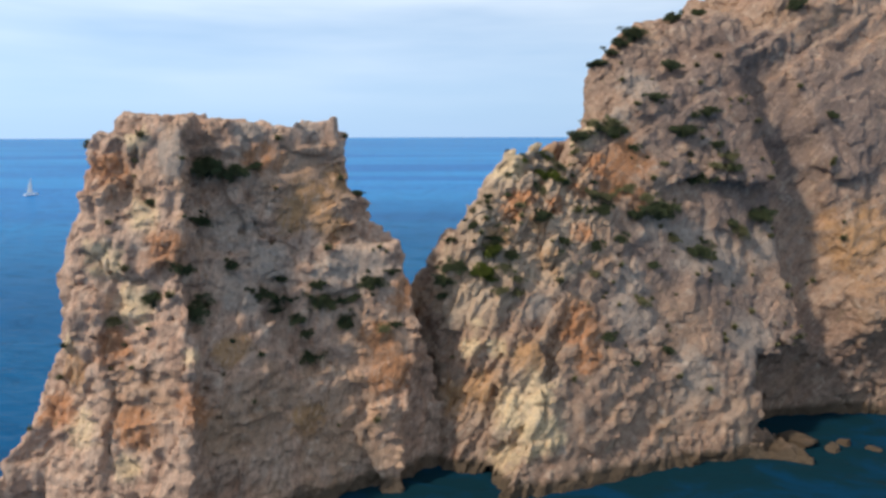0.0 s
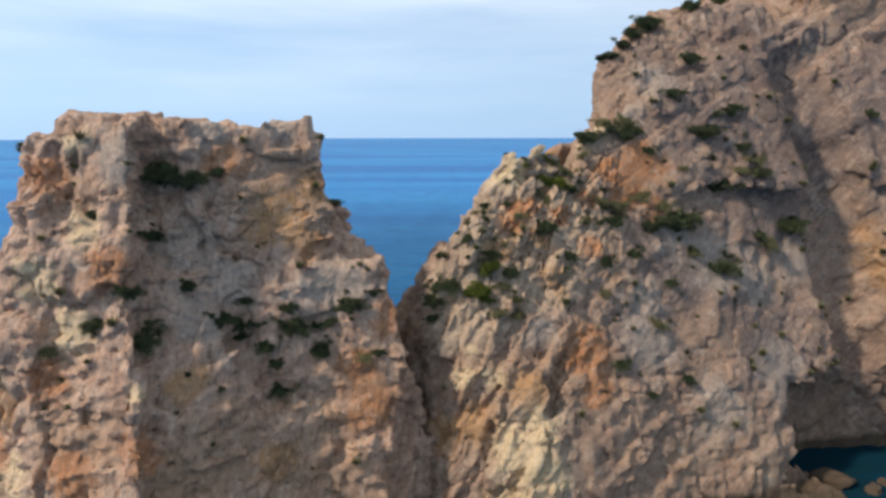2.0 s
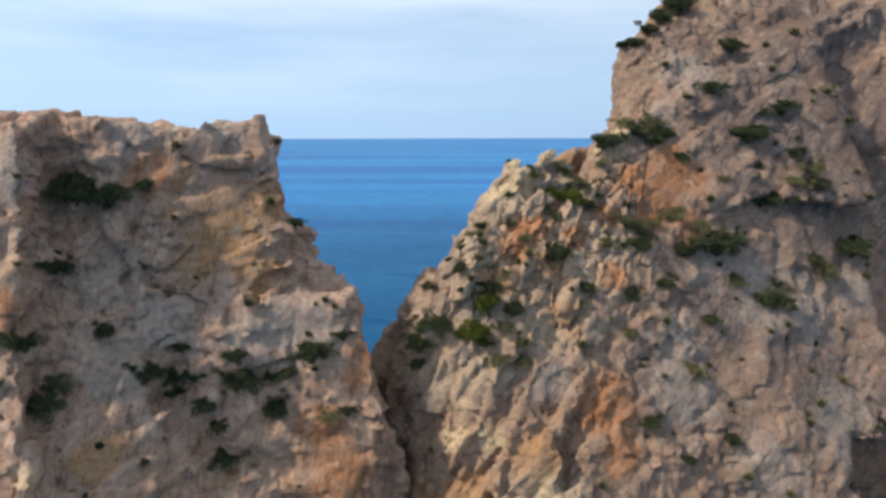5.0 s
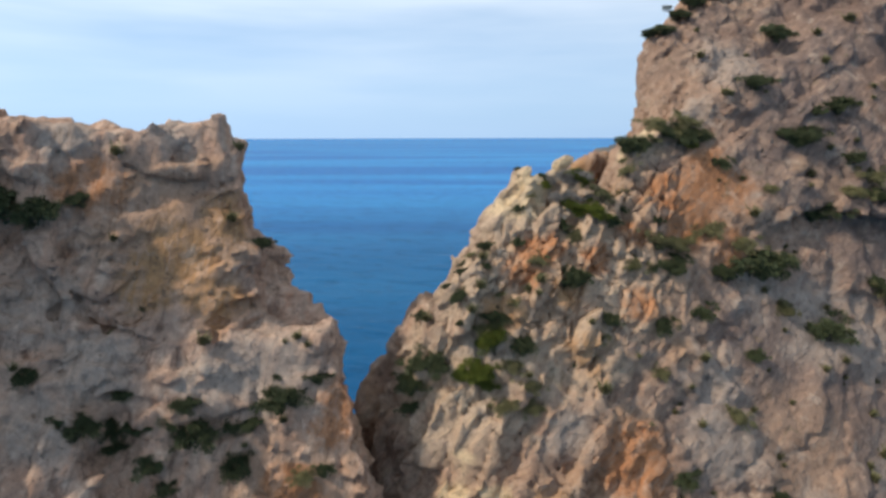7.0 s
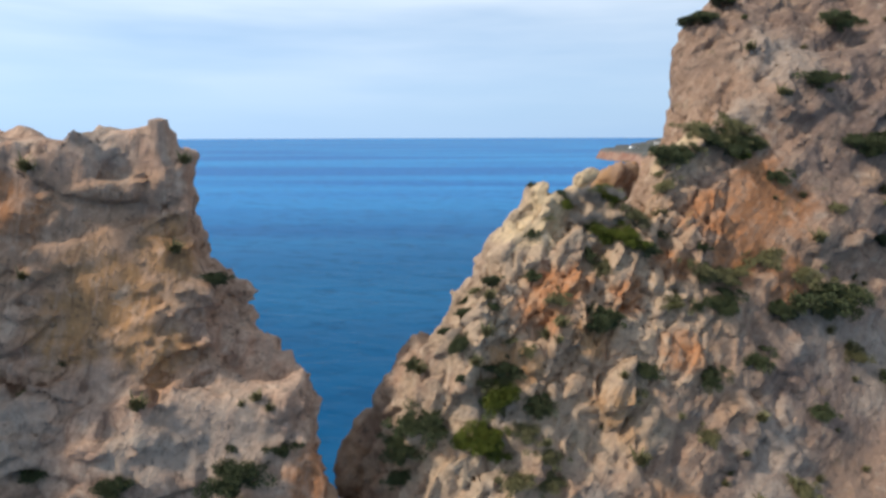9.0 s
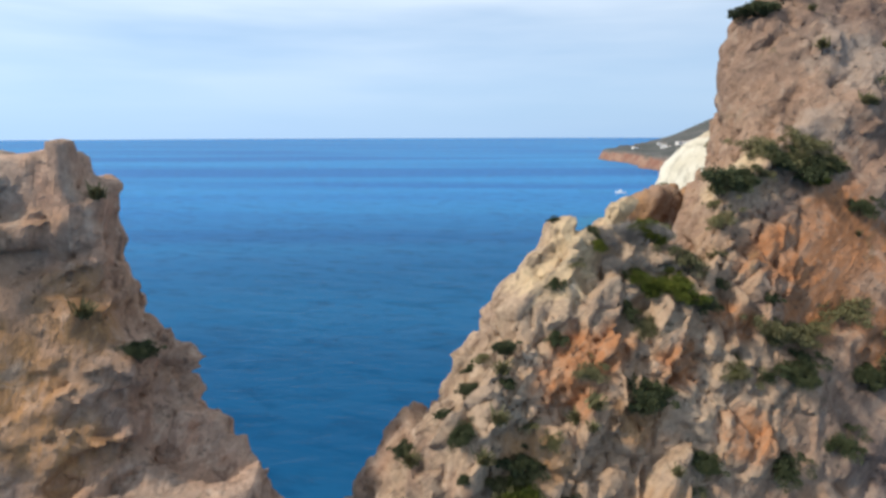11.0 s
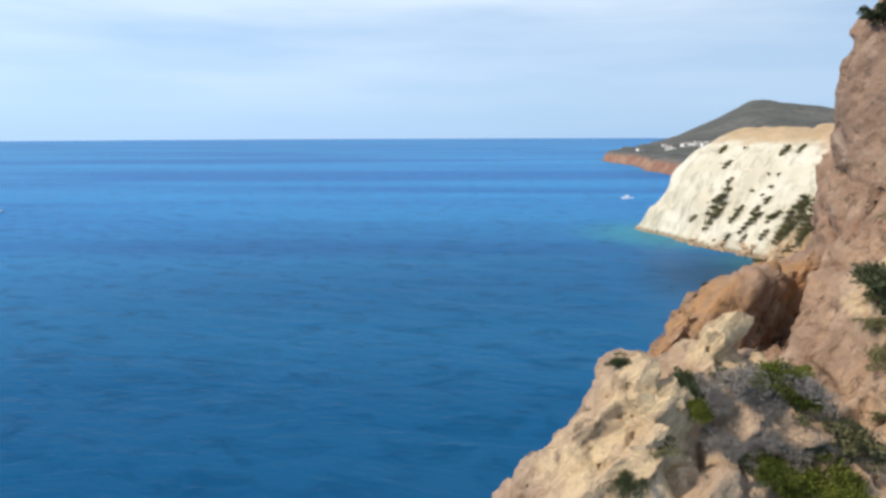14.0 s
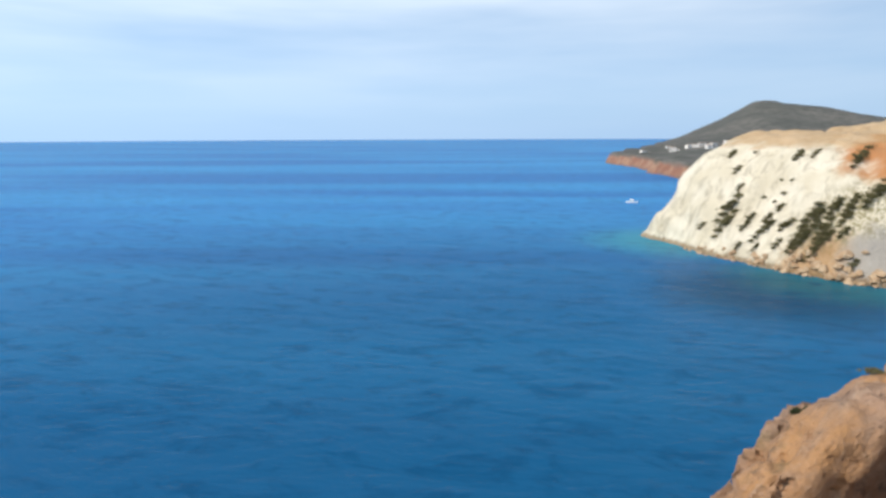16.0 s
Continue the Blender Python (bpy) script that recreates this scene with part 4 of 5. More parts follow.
PLANTS = [
    # kind, rock, then place and width
    ("o", "w", [(96.3, 295.3, 31.8, 3.1), (97.4, 295.6, 32.8, 2.5), (94.8, 293.4, 30.8, 2.2), (94.1, 283.8, 26.9, 3), (95.5, 284.9, 27.9, 2.4), (93.1, 283.1, 25.9, 2.1), (92.2, 276.3, 21.6, 2.6), (93.1, 276.6, 22.5, 2.2), (91.5, 276.4, 20.7, 1.9), (89.3, 276.3, 14.3, 5.7), (90.2, 274.4, 16.5, 4.7), (87.6, 276, 12.3, 4.2), (91.1, 273.8, 18.8, 4.1), (86.3, 276.8, 10.4, 3.1), (86.9, 273, 9.4, 5.6), (88.3, 272.1, 11.5, 4.6), (85.6, 273.7, 7.2, 4.1), (89.7, 272.8, 13.7, 4.1), (84.3, 274.5, 5.3, 3.1), (82.8, 281.7, 8.1, 2.7)]),
    ("o", "w", [(83.5, 281.3, 9.1, 2.2), (82.2, 282.1, 7.1, 1.9), (91.7, 265.4, 12.8, 3), (92.6, 265.7, 13.8, 2.4), (90.8, 265.2, 11.8, 2.1), (89.6, 264.7, 10.1, 3), (90.5, 264.7, 11.2, 2.4), (88.8, 264.8, 9, 2.1), (96.4, 267.5, 19.1, 2.1), (100, 262.1, 21, 2.3), (102.1, 262.7, 25, 2.1), (100.5, 265.8, 24.8, 1.5), (97.8, 259.4, 16.8, 2.5), (98.5, 259.4, 17.6, 2), (97.2, 259.5, 15.9, 1.8), (97.6, 263, 18.2, 1.9), (94.9, 261, 13.4, 2.9), (95.7, 261, 14.4, 2.4), (94.1, 261.1, 12.4, 2.1), (92.2, 259.1, 9.1, 4.1)]),
    ("o", "w", [(93.5, 259.4, 10.5, 3.4), (91.2, 259.4, 7.6, 3), (94.6, 259.9, 12.1, 3), (90.5, 260.3, 6.2, 2.3), (97.3, 255.5, 11.5, 2.9), (97.9, 255, 12.5, 2.4), (96.5, 255.4, 10.5, 2.1), (95, 259.1, 11.9, 2.9), (95.8, 258.9, 12.9, 2.4), (94.2, 258.9, 10.9, 2.1), (98.6, 253.9, 13, 2.9), (99.2, 253.5, 14.1, 2.3), (98, 254.2, 12, 2.1), (101.8, 249, 15.4, 4.8), (103.3, 249.5, 17, 4), (100.4, 248.8, 13.8, 3.5), (104.5, 250, 18.8, 3.5), (99.4, 249.3, 12.3, 2.6), (103.8, 248.3, 16.4, 3.2), (104.8, 248.7, 17.4, 2.6)]),
    ("o", "w", [(102.7, 247.8, 15.4, 2.3), (106.6, 246.3, 17.9, 4), (107.6, 246.1, 19.2, 3.3), (105.6, 246.2, 16.6, 2.9), (108.3, 246.1, 20.7, 2.9), (104.5, 246.1, 15.4, 2.2), (107.3, 246.4, 19.1, 2.4), (107.9, 246.2, 19.9, 2), (106.8, 246.4, 18.3, 1.8), (109.4, 243.6, 19, 3.6), (110.1, 243.2, 20.3, 2.9), (108.7, 244, 17.8, 2.6), (110.8, 243.3, 21.6, 2.6), (107.9, 244.1, 16.7, 2), (108.1, 242.7, 15.9, 3.6), (109, 242.7, 17, 2.9), (107, 242.4, 14.7, 2.6), (109.7, 242.8, 18.4, 2.6), (106.1, 242.4, 13.7, 1.9), (110.9, 244, 22.3, 1.8)]),
    ("o", "w", [(113.5, 241, 21.7, 4.4), (114.7, 241.2, 23.1, 3.6), (112.4, 241, 20.3, 3.2), (115.7, 241.5, 24.7, 3.2), (111.5, 241.1, 19.1, 2.4), (115.7, 240.6, 23.4, 3.2), (116.6, 240.6, 24.4, 2.6), (114.9, 240.4, 22.4, 2.3), (116.7, 242.1, 26.5, 1.8), (98.7, 248.5, 9.9, 3.6), (99.4, 247.9, 11.3, 2.9), (98, 248.9, 8.6, 2.6), (100.1, 247.9, 12.7, 2.6), (97.2, 249.1, 7.5, 2), (103.6, 242.4, 10.9, 3.2), (104.5, 242.4, 12, 2.6), (102.8, 242.3, 9.9, 2.3), (94.2, 252.4, 6.6, 2.8), (95.2, 252.8, 7.6, 2.3), (93.4, 252.3, 5.7, 2.1)]),
    ("o", "w", [(90.6, 257.7, 4.8, 2.5), (91.1, 257.2, 5.8, 2), (90.1, 258, 3.9, 1.8), (87.4, 262.7, 4.4, 2.5), (88.1, 262.5, 5.3, 2), (86.9, 263.1, 3.4, 1.8), (106.3, 240.3, 12.1, 3.1), (107.1, 240.2, 13.2, 2.6), (105.6, 240.4, 11, 2.3), (106.1, 268.6, 32.1, 3.5), (107.6, 269.7, 33.2, 2.9), (104.5, 267.1, 31, 2.5), (109.7, 265.2, 32.9, 2.8), (111.2, 266.7, 33.8, 2.3), (108.3, 264, 32, 2), (100.1, 285.2, 32.8, 1.8), (115.8, 252.3, 32, 4.2), (117.2, 252.8, 33.3, 3.4), (114.6, 252, 30.7, 3), (119.5, 255.5, 34.8, 3.1)]),
    ("o", "w", [(113.2, 251.2, 29.6, 2.3), (106.5, 234.4, 4.3, 3.1), (107.3, 234.4, 5.3, 2.5), (105.6, 234.2, 3.3, 2.2), (100.2, 246.6, 11.1, 4.4), (101.3, 246.5, 12.6, 3.6), (99.3, 247.1, 9.5, 3.2), (102.3, 246.8, 14.2, 3.2), (98.4, 247.6, 8.1, 2.4), (103.1, 244.6, 12.3, 4), (104.1, 244.6, 13.6, 3.3), (102, 244.4, 10.9, 2.9), (105.1, 245.1, 15, 2.9), (100.8, 244.2, 9.8, 2.2), (101, 243.1, 8.3, 3.9), (102, 242.9, 9.7, 3.2), (100.3, 243.6, 6.9, 2.9), (103, 243.4, 11.1, 2.9), (99.5, 244, 5.6, 2.2), (98.1, 247.6, 7.5, 4)]),
    ("o", "w", [(99, 247.2, 9, 3.3), (97.2, 247.9, 6.1, 2.9), (99.7, 247, 10.5, 2.9), (96.4, 248.3, 4.8, 2.2), (99.9, 243.6, 5.7, 3.5), (100.7, 243.2, 7, 2.9), (99.2, 243.8, 4.4, 2.6), (101.2, 242.9, 8.4, 2.6), (98.3, 244, 3.3, 1.9), (96.8, 248.9, 6.4, 3.2), (97.5, 248.6, 7.6, 2.6), (96.1, 249.2, 5.2, 2.3)]),
    ("g", "m", [(11.1, 68.4, 32.2, 2.1), (10.0, 68.8, 32.0, 2.2), (9.3, 68.4, 31.7, 1.5), (10.3, 68.4, 32.3, 1.3), (10.2, 68.6, 31.5, 1.5), (9.4, 68.0, 30.9, 1.5), (11.2, 68.7, 30.6, 1.5), (10.2, 68.5, 31.1, 1.4), (11.7, 68.7, 30.1, 1.2)]),
    ("b", "m", [(10.7, 68.8, 32.7, 1.9), (11.5, 69.1, 31.5, 1.9), (8.6, 68.9, 31.8, 1.2), (10.8, 68.8, 32.7, 1.4), (11.1, 68.3, 32.0, 1.6), (11.8, 69.1, 32.6, 1.0), (8.9, 68.4, 31.5, 1.1), (10.3, 67.9, 30.3, 1.7), (10.9, 68.2, 29.8, 1.7), (11.7, 67.8, 29.7, 2.2), (11.7, 68.5, 30.7, 1.1), (4.1, 63.8, 20.5, 2.5), (5.2, 63.4, 21.7, 2.9), (4.6, 63.8, 19.8, 2.1)]),
    ("d", "m", [(8.4, 68.9, 31.8, 1.2), (7.1, 68.9, 32.5, 0.6), (15.5, 71.2, 33.9, 1.8), (13.8, 68.4, 30.0, 1.1), (12.6, 68.0, 29.1, 2.0), (9.6, 67.9, 29.1, 1.4), (14.6, 70.8, 33.8, 2.3), (6.9, 67.4, 30.2, 1.0), (4.7, 65.8, 29.0, 1.3), (7.0, 66.3, 28.2, 1.1), (15.6, 69.8, 29.2, 1.4), (5.0, 64.8, 27.0, 0.9), (2.4, 64.7, 25.7, 0.9), (9.3, 65.9, 25.7, 1.3), (11.1, 66.4, 25.9, 1.3), (17.2, 68.5, 26.4, 2.0), (20.6, 69.8, 25.4, 1.9), (5.6, 64.4, 23.8, 1.9), (12.7, 65.5, 23.2, 1.6)]),
    ("d", "m", [(16.3, 67.0, 22.3, 2.0), (1.1, 66.6, 23.1, 1.4), (18.9, 72.2, 34.3, 2.7), (3.2, 63.4, 23.8, 0.7), (21.3, 71.4, 32.7, 1.5), (22.8, 68.2, 20.0, 1.7), (23.3, 70.3, 25.4, 4.0), (10.0, 66.2, 25.7, 2.2), (1.7, 64.5, 20.8, 2.6), (3.4, 65.2, 26.5, 1.1), (29.0, 70.3, 20.6, 3.6), (27.6, 73.4, 34.3, 2.8), (30.1, 74.9, 36.5, 2.4), (31.3, 73.6, 32.8, 1.9), (30.1, 73.2, 29.3, 2.4), (33.0, 72.6, 24.0, 1.9), (17.4, 63.2, 13.5, 2.0), (2.8, 63.8, 25.0, 1.5), (0.5, 64.6, 19.1, 2.1), (7.1, 64.0, 21.8, 2.0)]),
    ("d", "m", [(24.4, 70.6, 25.3, 3.0), (37.1, 74.0, 24.4, 3.9), (23.9, 73.7, 38.2, 2.5), (23.0, 80.2, 45.4, 3.6), (21.0, 79.3, 44.5, 2.6), (18.4, 77.2, 42.3, 2.2), (28.2, 82.4, 48.2, 2.8), (32.8, 72.4, 30.3, 2.6), (26.5, 76.1, 41.8, 2.4), (23.9, 63.9, 12.0, 1.7), (20.4, 62.7, 10.8, 1.1), (32.9, 86.0, 49.3, 2.3), (19.2, 68.0, 22.7, 2.0), (45.8, 76.7, 36.2, 1.8), (43.7, 82.7, 49.3, 3.1)]),
    ("o", "m", [(9.7, 69.7, 32.1, 0.8), (13.1, 70.9, 33.4, 0.9), (14.1, 69.4, 31.0, 1.0), (13.6, 70.8, 34.2, 1.2), (7.7, 67.9, 31.0, 0.9), (15.8, 68.7, 27.9, 2.1), (18.5, 69.7, 27.4, 1.9), (13.7, 69.6, 32.6, 1.6), (18.0, 72.2, 34.8, 2.3), (10.0, 66.4, 26.4, 1.4), (6.6, 64.5, 24.7, 1.1), (4.0, 66.4, 27.4, 1.0), (5.9, 65.2, 25.2, 1.0), (14.3, 67.9, 26.4, 1.9), (16.7, 68.9, 27.7, 2.5), (16.9, 72.2, 35.0, 2.4), (19.5, 72.4, 35.5, 2.4), (6.3, 63.7, 20.9, 2.0), (12.0, 65.8, 22.3, 1.8)]),
    ("o", "m", [(25.6, 69.9, 22.7, 2.0), (8.0, 66.0, 27.1, 1.6), (7.6, 63.0, 18.3, 1.9), (16.0, 65.5, 19.7, 1.5), (30.7, 72.4, 30.5, 2.3), (21.2, 65.9, 16.5, 2.4), (12.5, 68.2, 30.8, 2.3), (10.6, 67.4, 28.3, 1.8), (7.3, 63.4, 19.8, 1.7), (20.3, 70.6, 28.0, 2.9), (21.9, 70.6, 27.2, 2.5), (32.3, 73.3, 31.5, 3.0), (36.3, 67.5, 23.6, 3.1), (5.7, 62.3, 19.1, 2.1), (24.6, 71.5, 30.9, 1.6)]),
    ("d", "s", [(-19.4, 57.7, 22.2, 1.7), (-16.9, 57.5, 19.5, 2.5), (-15.3, 59.4, 20.7, 1.7), (-11.7, 59.6, 18.2, 3.1), (-16.1, 59.1, 17.6, 1.8), (-13.6, 58.5, 16.8, 2.1), (-9.8, 60.8, 18.2, 1.9), (-6.7, 60.7, 19.8, 3.0), (-9.5, 59.8, 15.9, 2.2), (-19.7, 60.1, 30.4, 3.2), (-21.9, 60.1, 30.5, 3.9), (-22.1, 57.8, 26.2, 2.2), (-22.9, 54.6, 22.4, 2.6), (-22.0, 54.8, 18.4, 3.5), (-25.1, 53.9, 20.0, 2.1), (-12.8, 59.3, 12.7, 3.0), (-25.6, 56.0, 28.3, 1.5), (-16.5, 55.4, 14.7, 0.8), (-18.9, 54.9, 16.0, 0.7)]),
    ("o", "s", [(-5.8, 59.5, 15.7, 1.7), (-28.7, 53.5, 18.3, 2.0), (-27.5, 57.4, 32.1, 1.4)]),
    ("d", "m", [(19.9, 78.7, 43.8, 2.2), (23.1, 80.3, 45.5, 2.2), (17.4, 77.6, 42.4, 1.8), (17.1, 71.7, 34.7, 1.8), (26.0, 73.2, 34.7, 1.6), (27.1, 73.2, 34.0, 1.8), (28.5, 73.7, 36.3, 1.5), (29.4, 73.3, 29.5, 1.8), (28.4, 73.3, 28.9, 1.8)]),
    ("d", "m", [(-0.5, 64.9, 19.0, 2.2), (0.4, 64.6, 20.6, 2.0), (-0.3, 64.8, 17.7, 1.8), (16.0, 67.9, 26.1, 1.4), (16.7, 68.2, 26.2, 1.4), (22.0, 69.6, 25.7, 1.8), (21.4, 69.5, 25.2, 1.6), (18.0, 72.1, 34.9, 1.5), (20.1, 72.5, 34.4, 1.6), (16.0, 68.7, 27.6, 1.4), (17.3, 67.8, 25.9, 1.6)]),
    ("o", "m", [(20.3, 72.6, 34.8, 1.6), (4.6, 63.9, 23.2, 1.4), (5.5, 64.3, 23.2, 1.3), (10.4, 66.0, 25.6, 1.2), (15.4, 71.1, 33.9, 1.5), (18.0, 69.1, 27.2, 1.5), (14.8, 70.6, 34.2, 1.4), (16.2, 71.4, 34.6, 1.4)]),
    ("d", "m", [(3.6, 67.2, 26.6, 0.9)]),
    ("b", "m", [(3.4, 63.7, 20.2, 1.5), (19.2, 71.7, 34.1, 1.4), (14.3, 67.7, 26.3, 1.2)]),
    ("d", "s", [(-7.6, 64.2, 28.8, 1.5), (-15.9, 59.2, 18.6, 1.8), (-11.9, 59.5, 19.9, 2.0), (-5.1, 61.6, 20.9, 1.6), (-8.6, 60.3, 18.5, 1.6), (-4.6, 60.1, 16.0, 1.3), (-12.6, 58.6, 15.4, 2.0), (-14.4, 58.6, 19.0, 1.4), (-17.6, 60.6, 31.2, 1.6)]),
]

for kind, rock, rows in PLANTS:
    for x, y, z, w in rows:
        plant(kind, rock, x, y, z, w)
plant("d", "m", 12.1, 77.2, 32.7, 0.5)
plant("o", "m", 14.3, 77.8, 33.2, 0.6)


# small tufts of dry grass and thyme in the cracks of both rocks
tuft_rng = random.Random(5)
tv, tf = [], []
for _ in range(90):
    a, b = tuft_rng.uniform(0, 6.28), tuft_rng.uniform(0.1, 0.8)
    root = Vector((tuft_rng.gauss(0, 0.12), tuft_rng.gauss(0, 0.12), 0))
    tip = root + Vector((math.cos(a) * b, math.sin(a) * b, tuft_rng.uniform(0.4, 0.9))) * 0.6
    side = Vector((-math.sin(a), math.cos(a), 0)) * 0.045
    at = len(tv)
    tv += [root - side, root + side, tip + side * 0.3, tip - side * 0.3]
    tf.append((at, at + 1, at + 2, at + 3))
first_tuft = tagged(new("thyme_tuft"), "small dry olive tuft growing in a rock crack", "plant", group="tufts in the rock cracks")
mesh_part("leaves", tv, tf, olive_leaf, first_tuft)
tufts = 0
for rock, (x0, x1, y0, y1, z0, z1), count in (("s", (-38, -4, 50, 64, 6, 36), 70), ("m", (-2, 46, 58, 78, 8, 46), 190)):
    made = 0
    while made < count:
        place, normal, _, _ = rock_trees[rock].find_nearest((tuft_rng.uniform(x0, x1), tuft_rng.uniform(y0, y1), tuft_rng.uniform(z0, z1)))
        made += 1
        if normal.z < 0.1 or normal.y > 0.3 or (rock == "m" and place.z > 28 and place.x < 19):
            continue
        s = tuft_rng.uniform(0.4, 1.2)
        m = Matrix.Translation(place - normal * 0.05) @ (Vector((0, 0, 1)) + normal * 0.6).to_track_quat("Z", "Y").to_matrix().to_4x4()
        ob = first_tuft if not tufts else copy_thing(first_tuft, m)
        tufts += 1
        ob.matrix_basis = m @ Matrix.Diagonal((s, s, s, 1))


# ---- boulders at the cliff feet ----
br = random.Random(9)
shore = [boulder("shore_boulder", 31 + i, rock_mass, "wave-washed limestone boulder standing in the water at the cliff foot", "boulders at the cliff foot") for i in range(2)]
SHORE = [(40.4, 67.6, 4.2), (43.4, 65.8, 2.6), (37.4, 65.6, 3.0), (45.5, 67.0, 2.4), (34.0, 65.4, 2.6), (30.2, 64.6, 2.2), (48.0, 66.0, 1.8), (26.0, 63.4, 2.0)]
for i, (x, y, size) in enumerate(SHORE):
    ob = shore[i] if i < 2 else copy_thing(shore[i % 2], pose(0, 0, 0))
    set_boulder(ob, x, y, -0.4, size, br)
rubble_rock = plain_ground("rust rubble", (0.36, 0.23, 0.13), (0.50, 0.36, 0.23), 0.4, third=(0.55, 0.47, 0.36))
rubble = [boulder("rubble_boulder", 51 + i, rubble_rock, "rust-coloured fallen block at the foot of the marl cliff", "rubble under the marl cliff") for i in range(3)]
for i in range(120):
    t = br.random() ** 0.8
    x, y = 74 + 33 * t + br.gauss(0, 0.8), 284 - 60 * t ** 0.8 + br.gauss(0, 1.0)
    place, normal, _, _ = rock_trees["w"].find_nearest((x, y, abs(br.gauss(0, 1.5 + 4.0 * t))))
    ob = rubble[i] if i < 3 else copy_thing(rubble[i % 3], pose(0, 0, 0))
    set_boulder(ob, place.x, place.y, max(place.z, -0.2), br.uniform(1.2, 3.2) * (0.5 + t), br)


# ---- the far coast ----
def far_land():
    k = Nodes("far coast", 0.95, 0.1)
    a = k.noise(k.pos, 0.006, 4, 0.6)
    b = k.noise(k.pos, 0.05, 5, 0.7)
    col = k.mix(k.remap(a, 0.4, 0.62), (0.115, 0.115, 0.105), (0.165, 0.155, 0.140))
    col = k.mix(k.remap(b, 0.45, 0.62, 0.0, 0.8), col, (0.075, 0.082, 0.072))
    sep = k.n.new("ShaderNodeSeparateXYZ")
    k.l.new(k.geo.outputs["Normal"], sep.inputs["Vector"])
    col = k.mix(k.remap(sep.outputs["Z"], 0.62, 0.86, 1.0, 0.0), col, k.mix(k.remap(b, 0.4, 0.6), (0.26, 0.13, 0.09), (0.36, 0.22, 0.15)))
    return k.done(col, k.bump(b, 0.8, 6.0))


def far_height(x, y):
    """Height of the low rocky headland and the hill behind it."""
    p = np.stack([x, y, np.zeros_like(x)], -1).reshape(-1, 3).astype(np.float32)
    n1, n2, n3 = (lattice(p, s, o).reshape(x.shape) for s, o in ((90, 1.1), (28, 2.2), (320, 3.3)))
    edge = np.minimum(x - 190 - 10 * n1 - 5 * n2, x - 190 - (y - 960) * 0.36 - 14 * n1)
    shelf = 17.0 * np.clip(edge / 9.0, 0, 1) + 6.0 * np.clip((edge - 40) / 60, 0, 1) + 2 * n2 * np.clip(edge / 30, 0, 1) - 3
    r = np.sqrt(((x - 955) / 500) ** 2 + ((y - 2200) / 620) ** 2)
    hill = 62 * np.clip(1 - r, 0, None) ** 1.4 + 60 * np.exp(-(((x - 1010) / 620) ** 2 + ((y - 2150) / 700) ** 2) * 1.6) * (1 + 0.10 * n1 + 0.15 * n3)
    hill += 20 * np.exp(-(((x - 640) / 300) ** 2 + ((y - 2000) / 450) ** 2))
    return np.where(edge > 0, shelf + hill * np.clip(edge / 260, 0, 1), -3)


gx, gy = np.meshgrid(np.concatenate([np.arange(150, 420, 5.0), np.arange(420, 2100, 24.0)]), np.concatenate([np.arange(560, 1100, 6.0), np.arange(1100, 3300, 24.0)]), indexing="ij")
gz = far_height(gx, gy)
ni, nj = gx.shape
ids = np.arange(ni * nj).reshape(ni, nj)
quads = np.stack([ids[:-1, :-1], ids[1:, :-1], ids[1:, 1:], ids[:-1, 1:]], -1).reshape(-1, 4)
coast = new("far_coast", mesh_of("far_coast", np.stack([gx, gy, gz], -1).reshape(-1, 3), quads, far_land()))
tagged(coast, "distant low red headland with a scrub-covered hill", "coast", kind="structure")

lime = plain_ground("whitewash", (0.74, 0.72, 0.68), (0.82, 0.80, 0.77), 0.2)
dark_glass = plain_ground("shaded window", (0.03, 0.035, 0.045), (0.06, 0.065, 0.075), 0.5, rough=0.25)
tile = plain_ground("roof tile", (0.42, 0.26, 0.17), (0.52, 0.36, 0.26), 0.5)


def box(bm, x0, x1, y0, y1, z0, z1, bevel=0.0):
    made = bmesh.ops.create_cube(bm, size=1.0, matrix=Matrix.Translation(((x0 + x1) / 2, (y0 + y1) / 2, (z0 + z1) / 2)) @ Matrix.Diagonal((x1 - x0, y1 - y0, z1 - z0, 1)))
    if bevel:
        edges = {e for v in made["verts"] for e in v.link_edges}
        bmesh.ops.bevel(bm, geom=list(edges), offset=bevel, segments=1, affect="EDGES")


def house():
    """A flat-roofed white villa with a lower wing."""
    ob = tagged(new("villa"), "small whitewashed villa among scrub on the far headland", "house", group="villas on the far headland")
    bm = bmesh.new()
    box(bm, -6, 3, -4, 4, -2, 6.2, 0.1)
    box(bm, 3, 8, -3, 4, -2, 3.3, 0.1)
    part("wall", bm, lime, ob)
    for x0, x1, y0, y1, z in ((-6.3, 3.3, -4.3, 4.3, 6.2), (3.35, 8.3, -3.3, 4.3, 3.3)):
        bm = bmesh.new()
        box(bm, x0, x1, y0, y1, z, z + 0.35, 0.06)
        part("roof", bm, tile, ob, "pale flat tiled roof")
    for x, z in ((-4.2, 0.8), (-1.0, 0.8), (-4.2, 3.8), (-1.0, 3.8), (5.4, 0.8)):
        bm = bmesh.new()
        y = -4.03 if x < 3 else -3.03
        box(bm, x - 0.7, x + 0.7, y, y + 0.2, z, z + 1.5)
        part("window", bm, dark_glass, ob)
    return ob


def ground_at(x, y):
    return float(far_height(np.array([[float(x)]]), np.array([[float(y)]]))[0, 0])


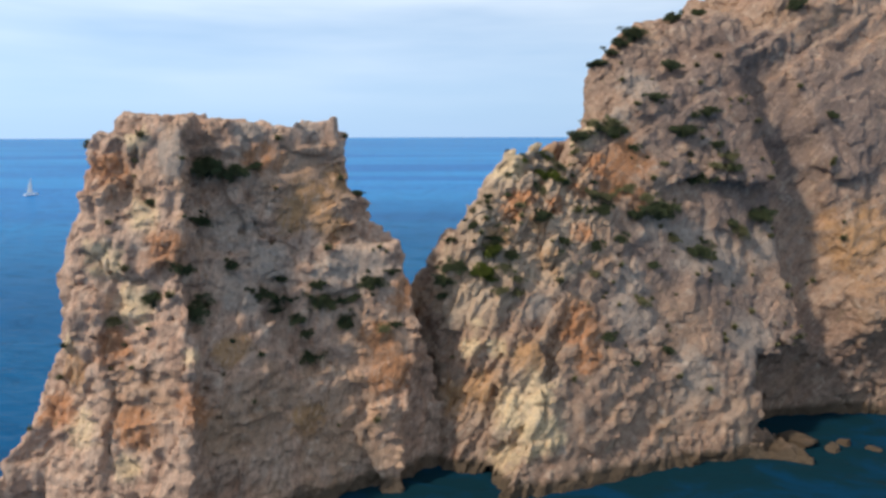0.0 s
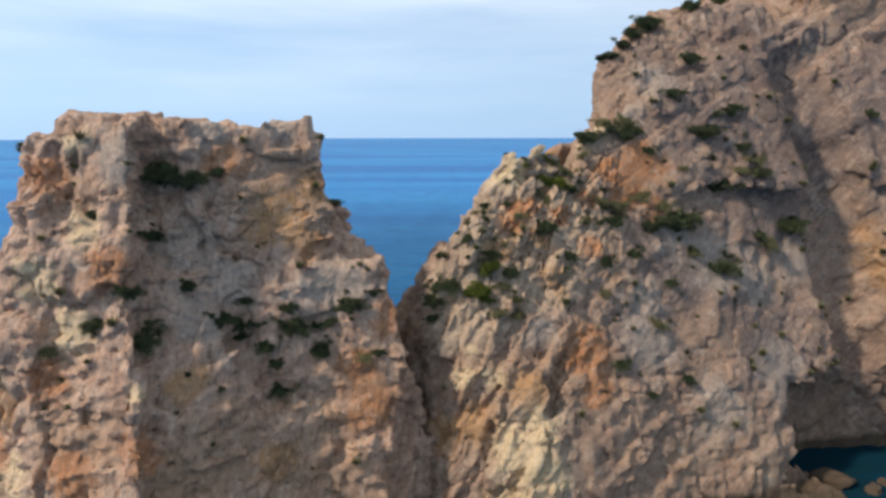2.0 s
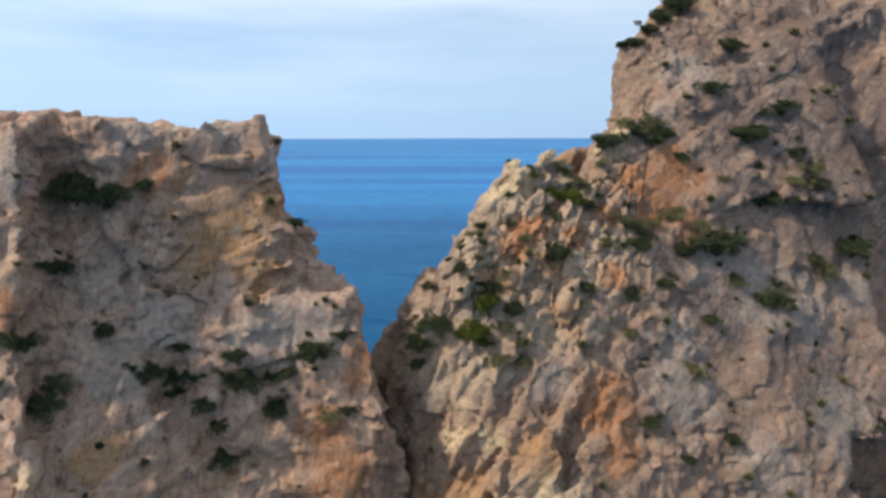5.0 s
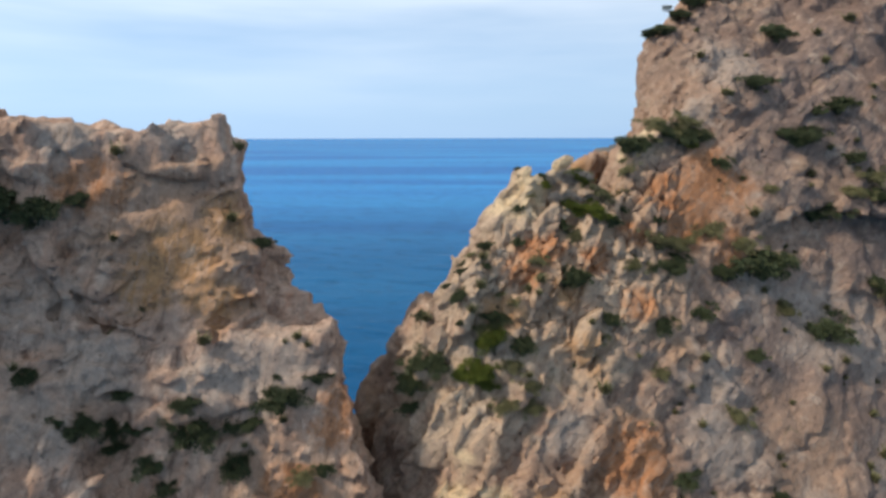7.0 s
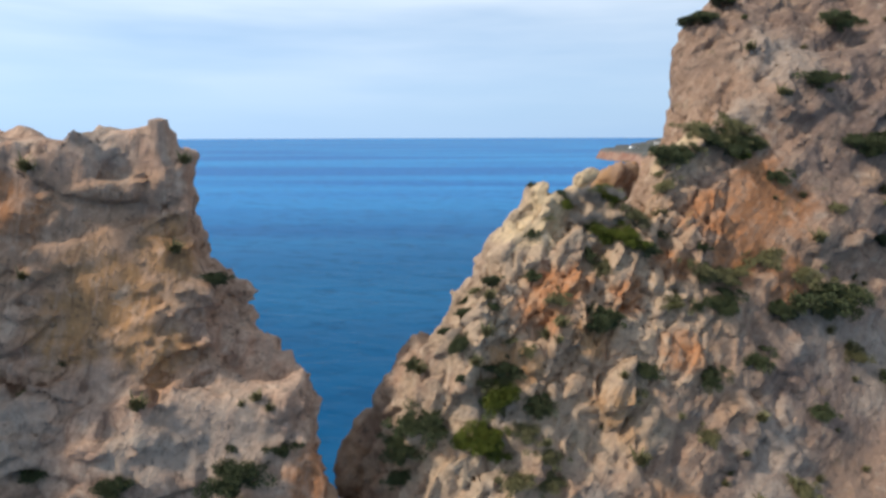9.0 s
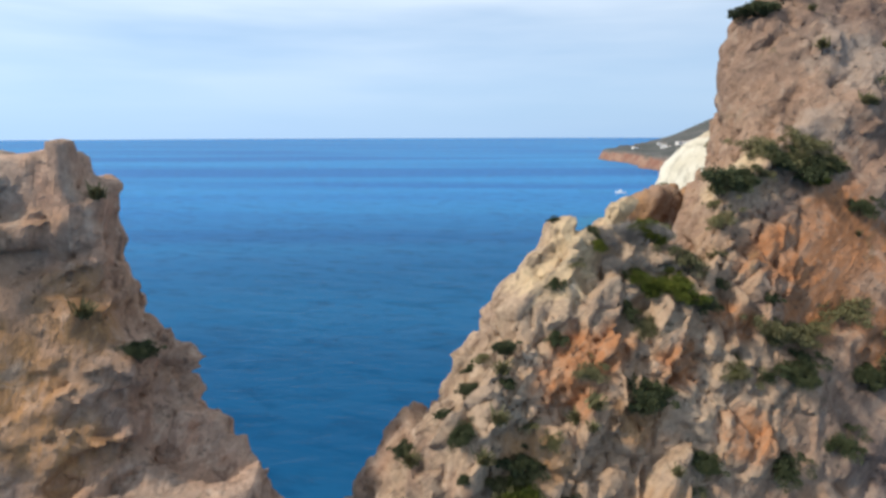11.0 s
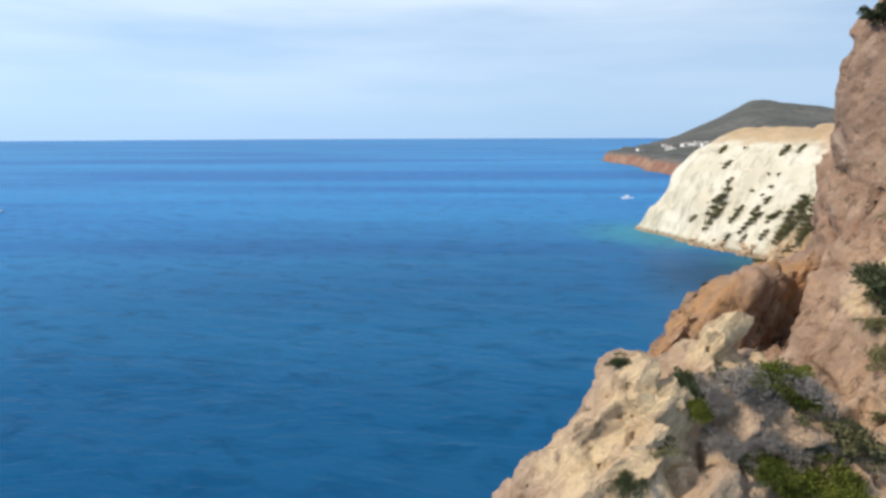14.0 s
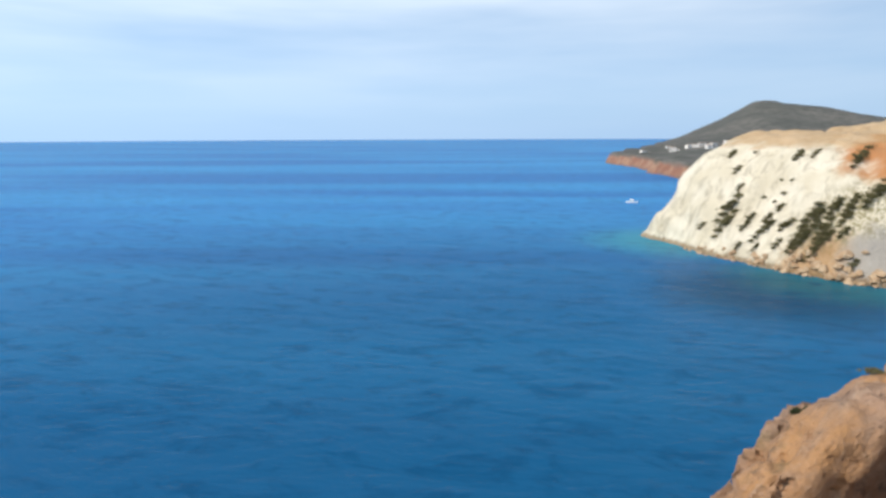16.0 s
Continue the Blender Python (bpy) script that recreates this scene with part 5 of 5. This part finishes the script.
first = house()
HOUSES = [(232, 930, 20, 1.0), (262, 900, -15, 1.2), (290, 930, 35, 0.9), (300, 880, 10, 1.1), (312, 960, -30, 1.2), (331, 905, 5, 1.0), (345, 990, 25, 1.3),
          (330, 1040, -10, 1.1), (372, 1010, 15, 1.0), (390, 960, -20, 1.2), (365, 1090, 0, 1.4), (410, 1080, 30, 1.2), (352, 870, 40, 0.9), (440, 1180, 10, 1.6), (275, 965, 0, 0.8)]
for i, (x, y, turn, s) in enumerate(HOUSES):
    ob = first if i == 0 else copy_thing(first, pose(0, 0, 0))
    ob.matrix_basis = pose(x, y, ground_at(x, y), 0, 0, turn) @ Matrix.Diagonal((s * 0.75, s * 0.75, s * 0.7, 1))


# ---- boats ----
def hull_mesh(length, beam, depth):
    bm = bmesh.new()
    rings = []
    for i in range(13):
        t = i / 12
        w = beam / 2 * (1 - max(0, (t - 0.35) / 0.65) ** 2.2) * (0.82 + 0.18 * min(1, t * 3))
        sheer = depth * (0.75 + 0.35 * t * t)
        x = length * (t - 0.5)
        rings.append([bm.verts.new((x, -w, sheer)), bm.verts.new((x, -w * 0.85, 0.05)), bm.verts.new((x - 0.2 * t, 0, -0.35)), bm.verts.new((x, w * 0.85, 0.05)), bm.verts.new((x, w, sheer))])
    for a, b in zip(rings, rings[1:]):
        for j in range(4):
            bm.faces.new((a[j], b[j], b[j + 1], a[j + 1]))
        bm.faces.new((a[4], b[4], b[0], a[0]))
    bm.faces.new(rings[0])
    bm.faces.new(rings[-1][::-1])
    bmesh.ops.remove_doubles(bm, verts=bm.verts, dist=0.002)
    return bm


gel = Nodes("white gelcoat", 0.3, 0.5).done((0.80, 0.80, 0.79))
sailcloth = plain_ground("sailcloth", (0.74, 0.73, 0.70), (0.82, 0.81, 0.79), 1.5)
alloy = Nodes("mast alloy", 0.35, 0.5).done((0.55, 0.56, 0.58))

motorboat = tagged(new("motorboat"), "small white motorboat lying on the blue sea", "boat")
part("hull", hull_mesh(6.6, 2.4, 1.0), gel, motorboat)
bm = bmesh.new()
box(bm, -0.9, 1.3, -0.8, 0.8, 0.7, 2.0, 0.2)
part("cabin", bm, gel, motorboat)
bm = bmesh.new()
box(bm, 1.28, 1.34, -0.65, 0.65, 1.3, 1.8)
part("windscreen", bm, dark_glass, motorboat, "dark tinted windscreen")
motorboat.matrix_basis = pose(96.5, 434, 0, 0, 0, 172)

sailboat = tagged(new("sailboat"), "white sailing boat with a raised mainsail on the open sea", "boat")
part("hull", hull_mesh(7.5, 2.5, 0.95), gel, sailboat)
bm = bmesh.new()
bmesh.ops.create_cone(bm, cap_ends=True, segments=8, radius1=0.09, radius2=0.05, depth=9.2, matrix=pose(0.6, 0, 5.2))
part("mast", bm, alloy, sailboat)
bm = bmesh.new()
rows_ = []
for i in range(11):
    t = i / 10
    rows_.append([bm.verts.new((0.45 - u * 2.9 * (1 - t) ** 0.8, 0.35 * math.sin(u * 3.1) * (1 - t), 1.4 + 8.2 * t)) for u in np.linspace(0, 1, 6)])
for a, b in zip(rows_, rows_[1:]):
    for j in range(5):
        bm.faces.new((a[j], a[j + 1], b[j + 1], b[j]))
bmesh.ops.solidify(bm, geom=bm.faces[:], thickness=0.03)
part("mainsail", bm, sailcloth, sailboat)
bm = bmesh.new()
box(bm, -2.4, 0.5, -0.06, 0.06, 1.2, 1.32, 0.02)
part("boom", bm, alloy, sailboat)
sailboat.matrix_basis = pose(-236, 362.4, 0, 0, 0, 60)
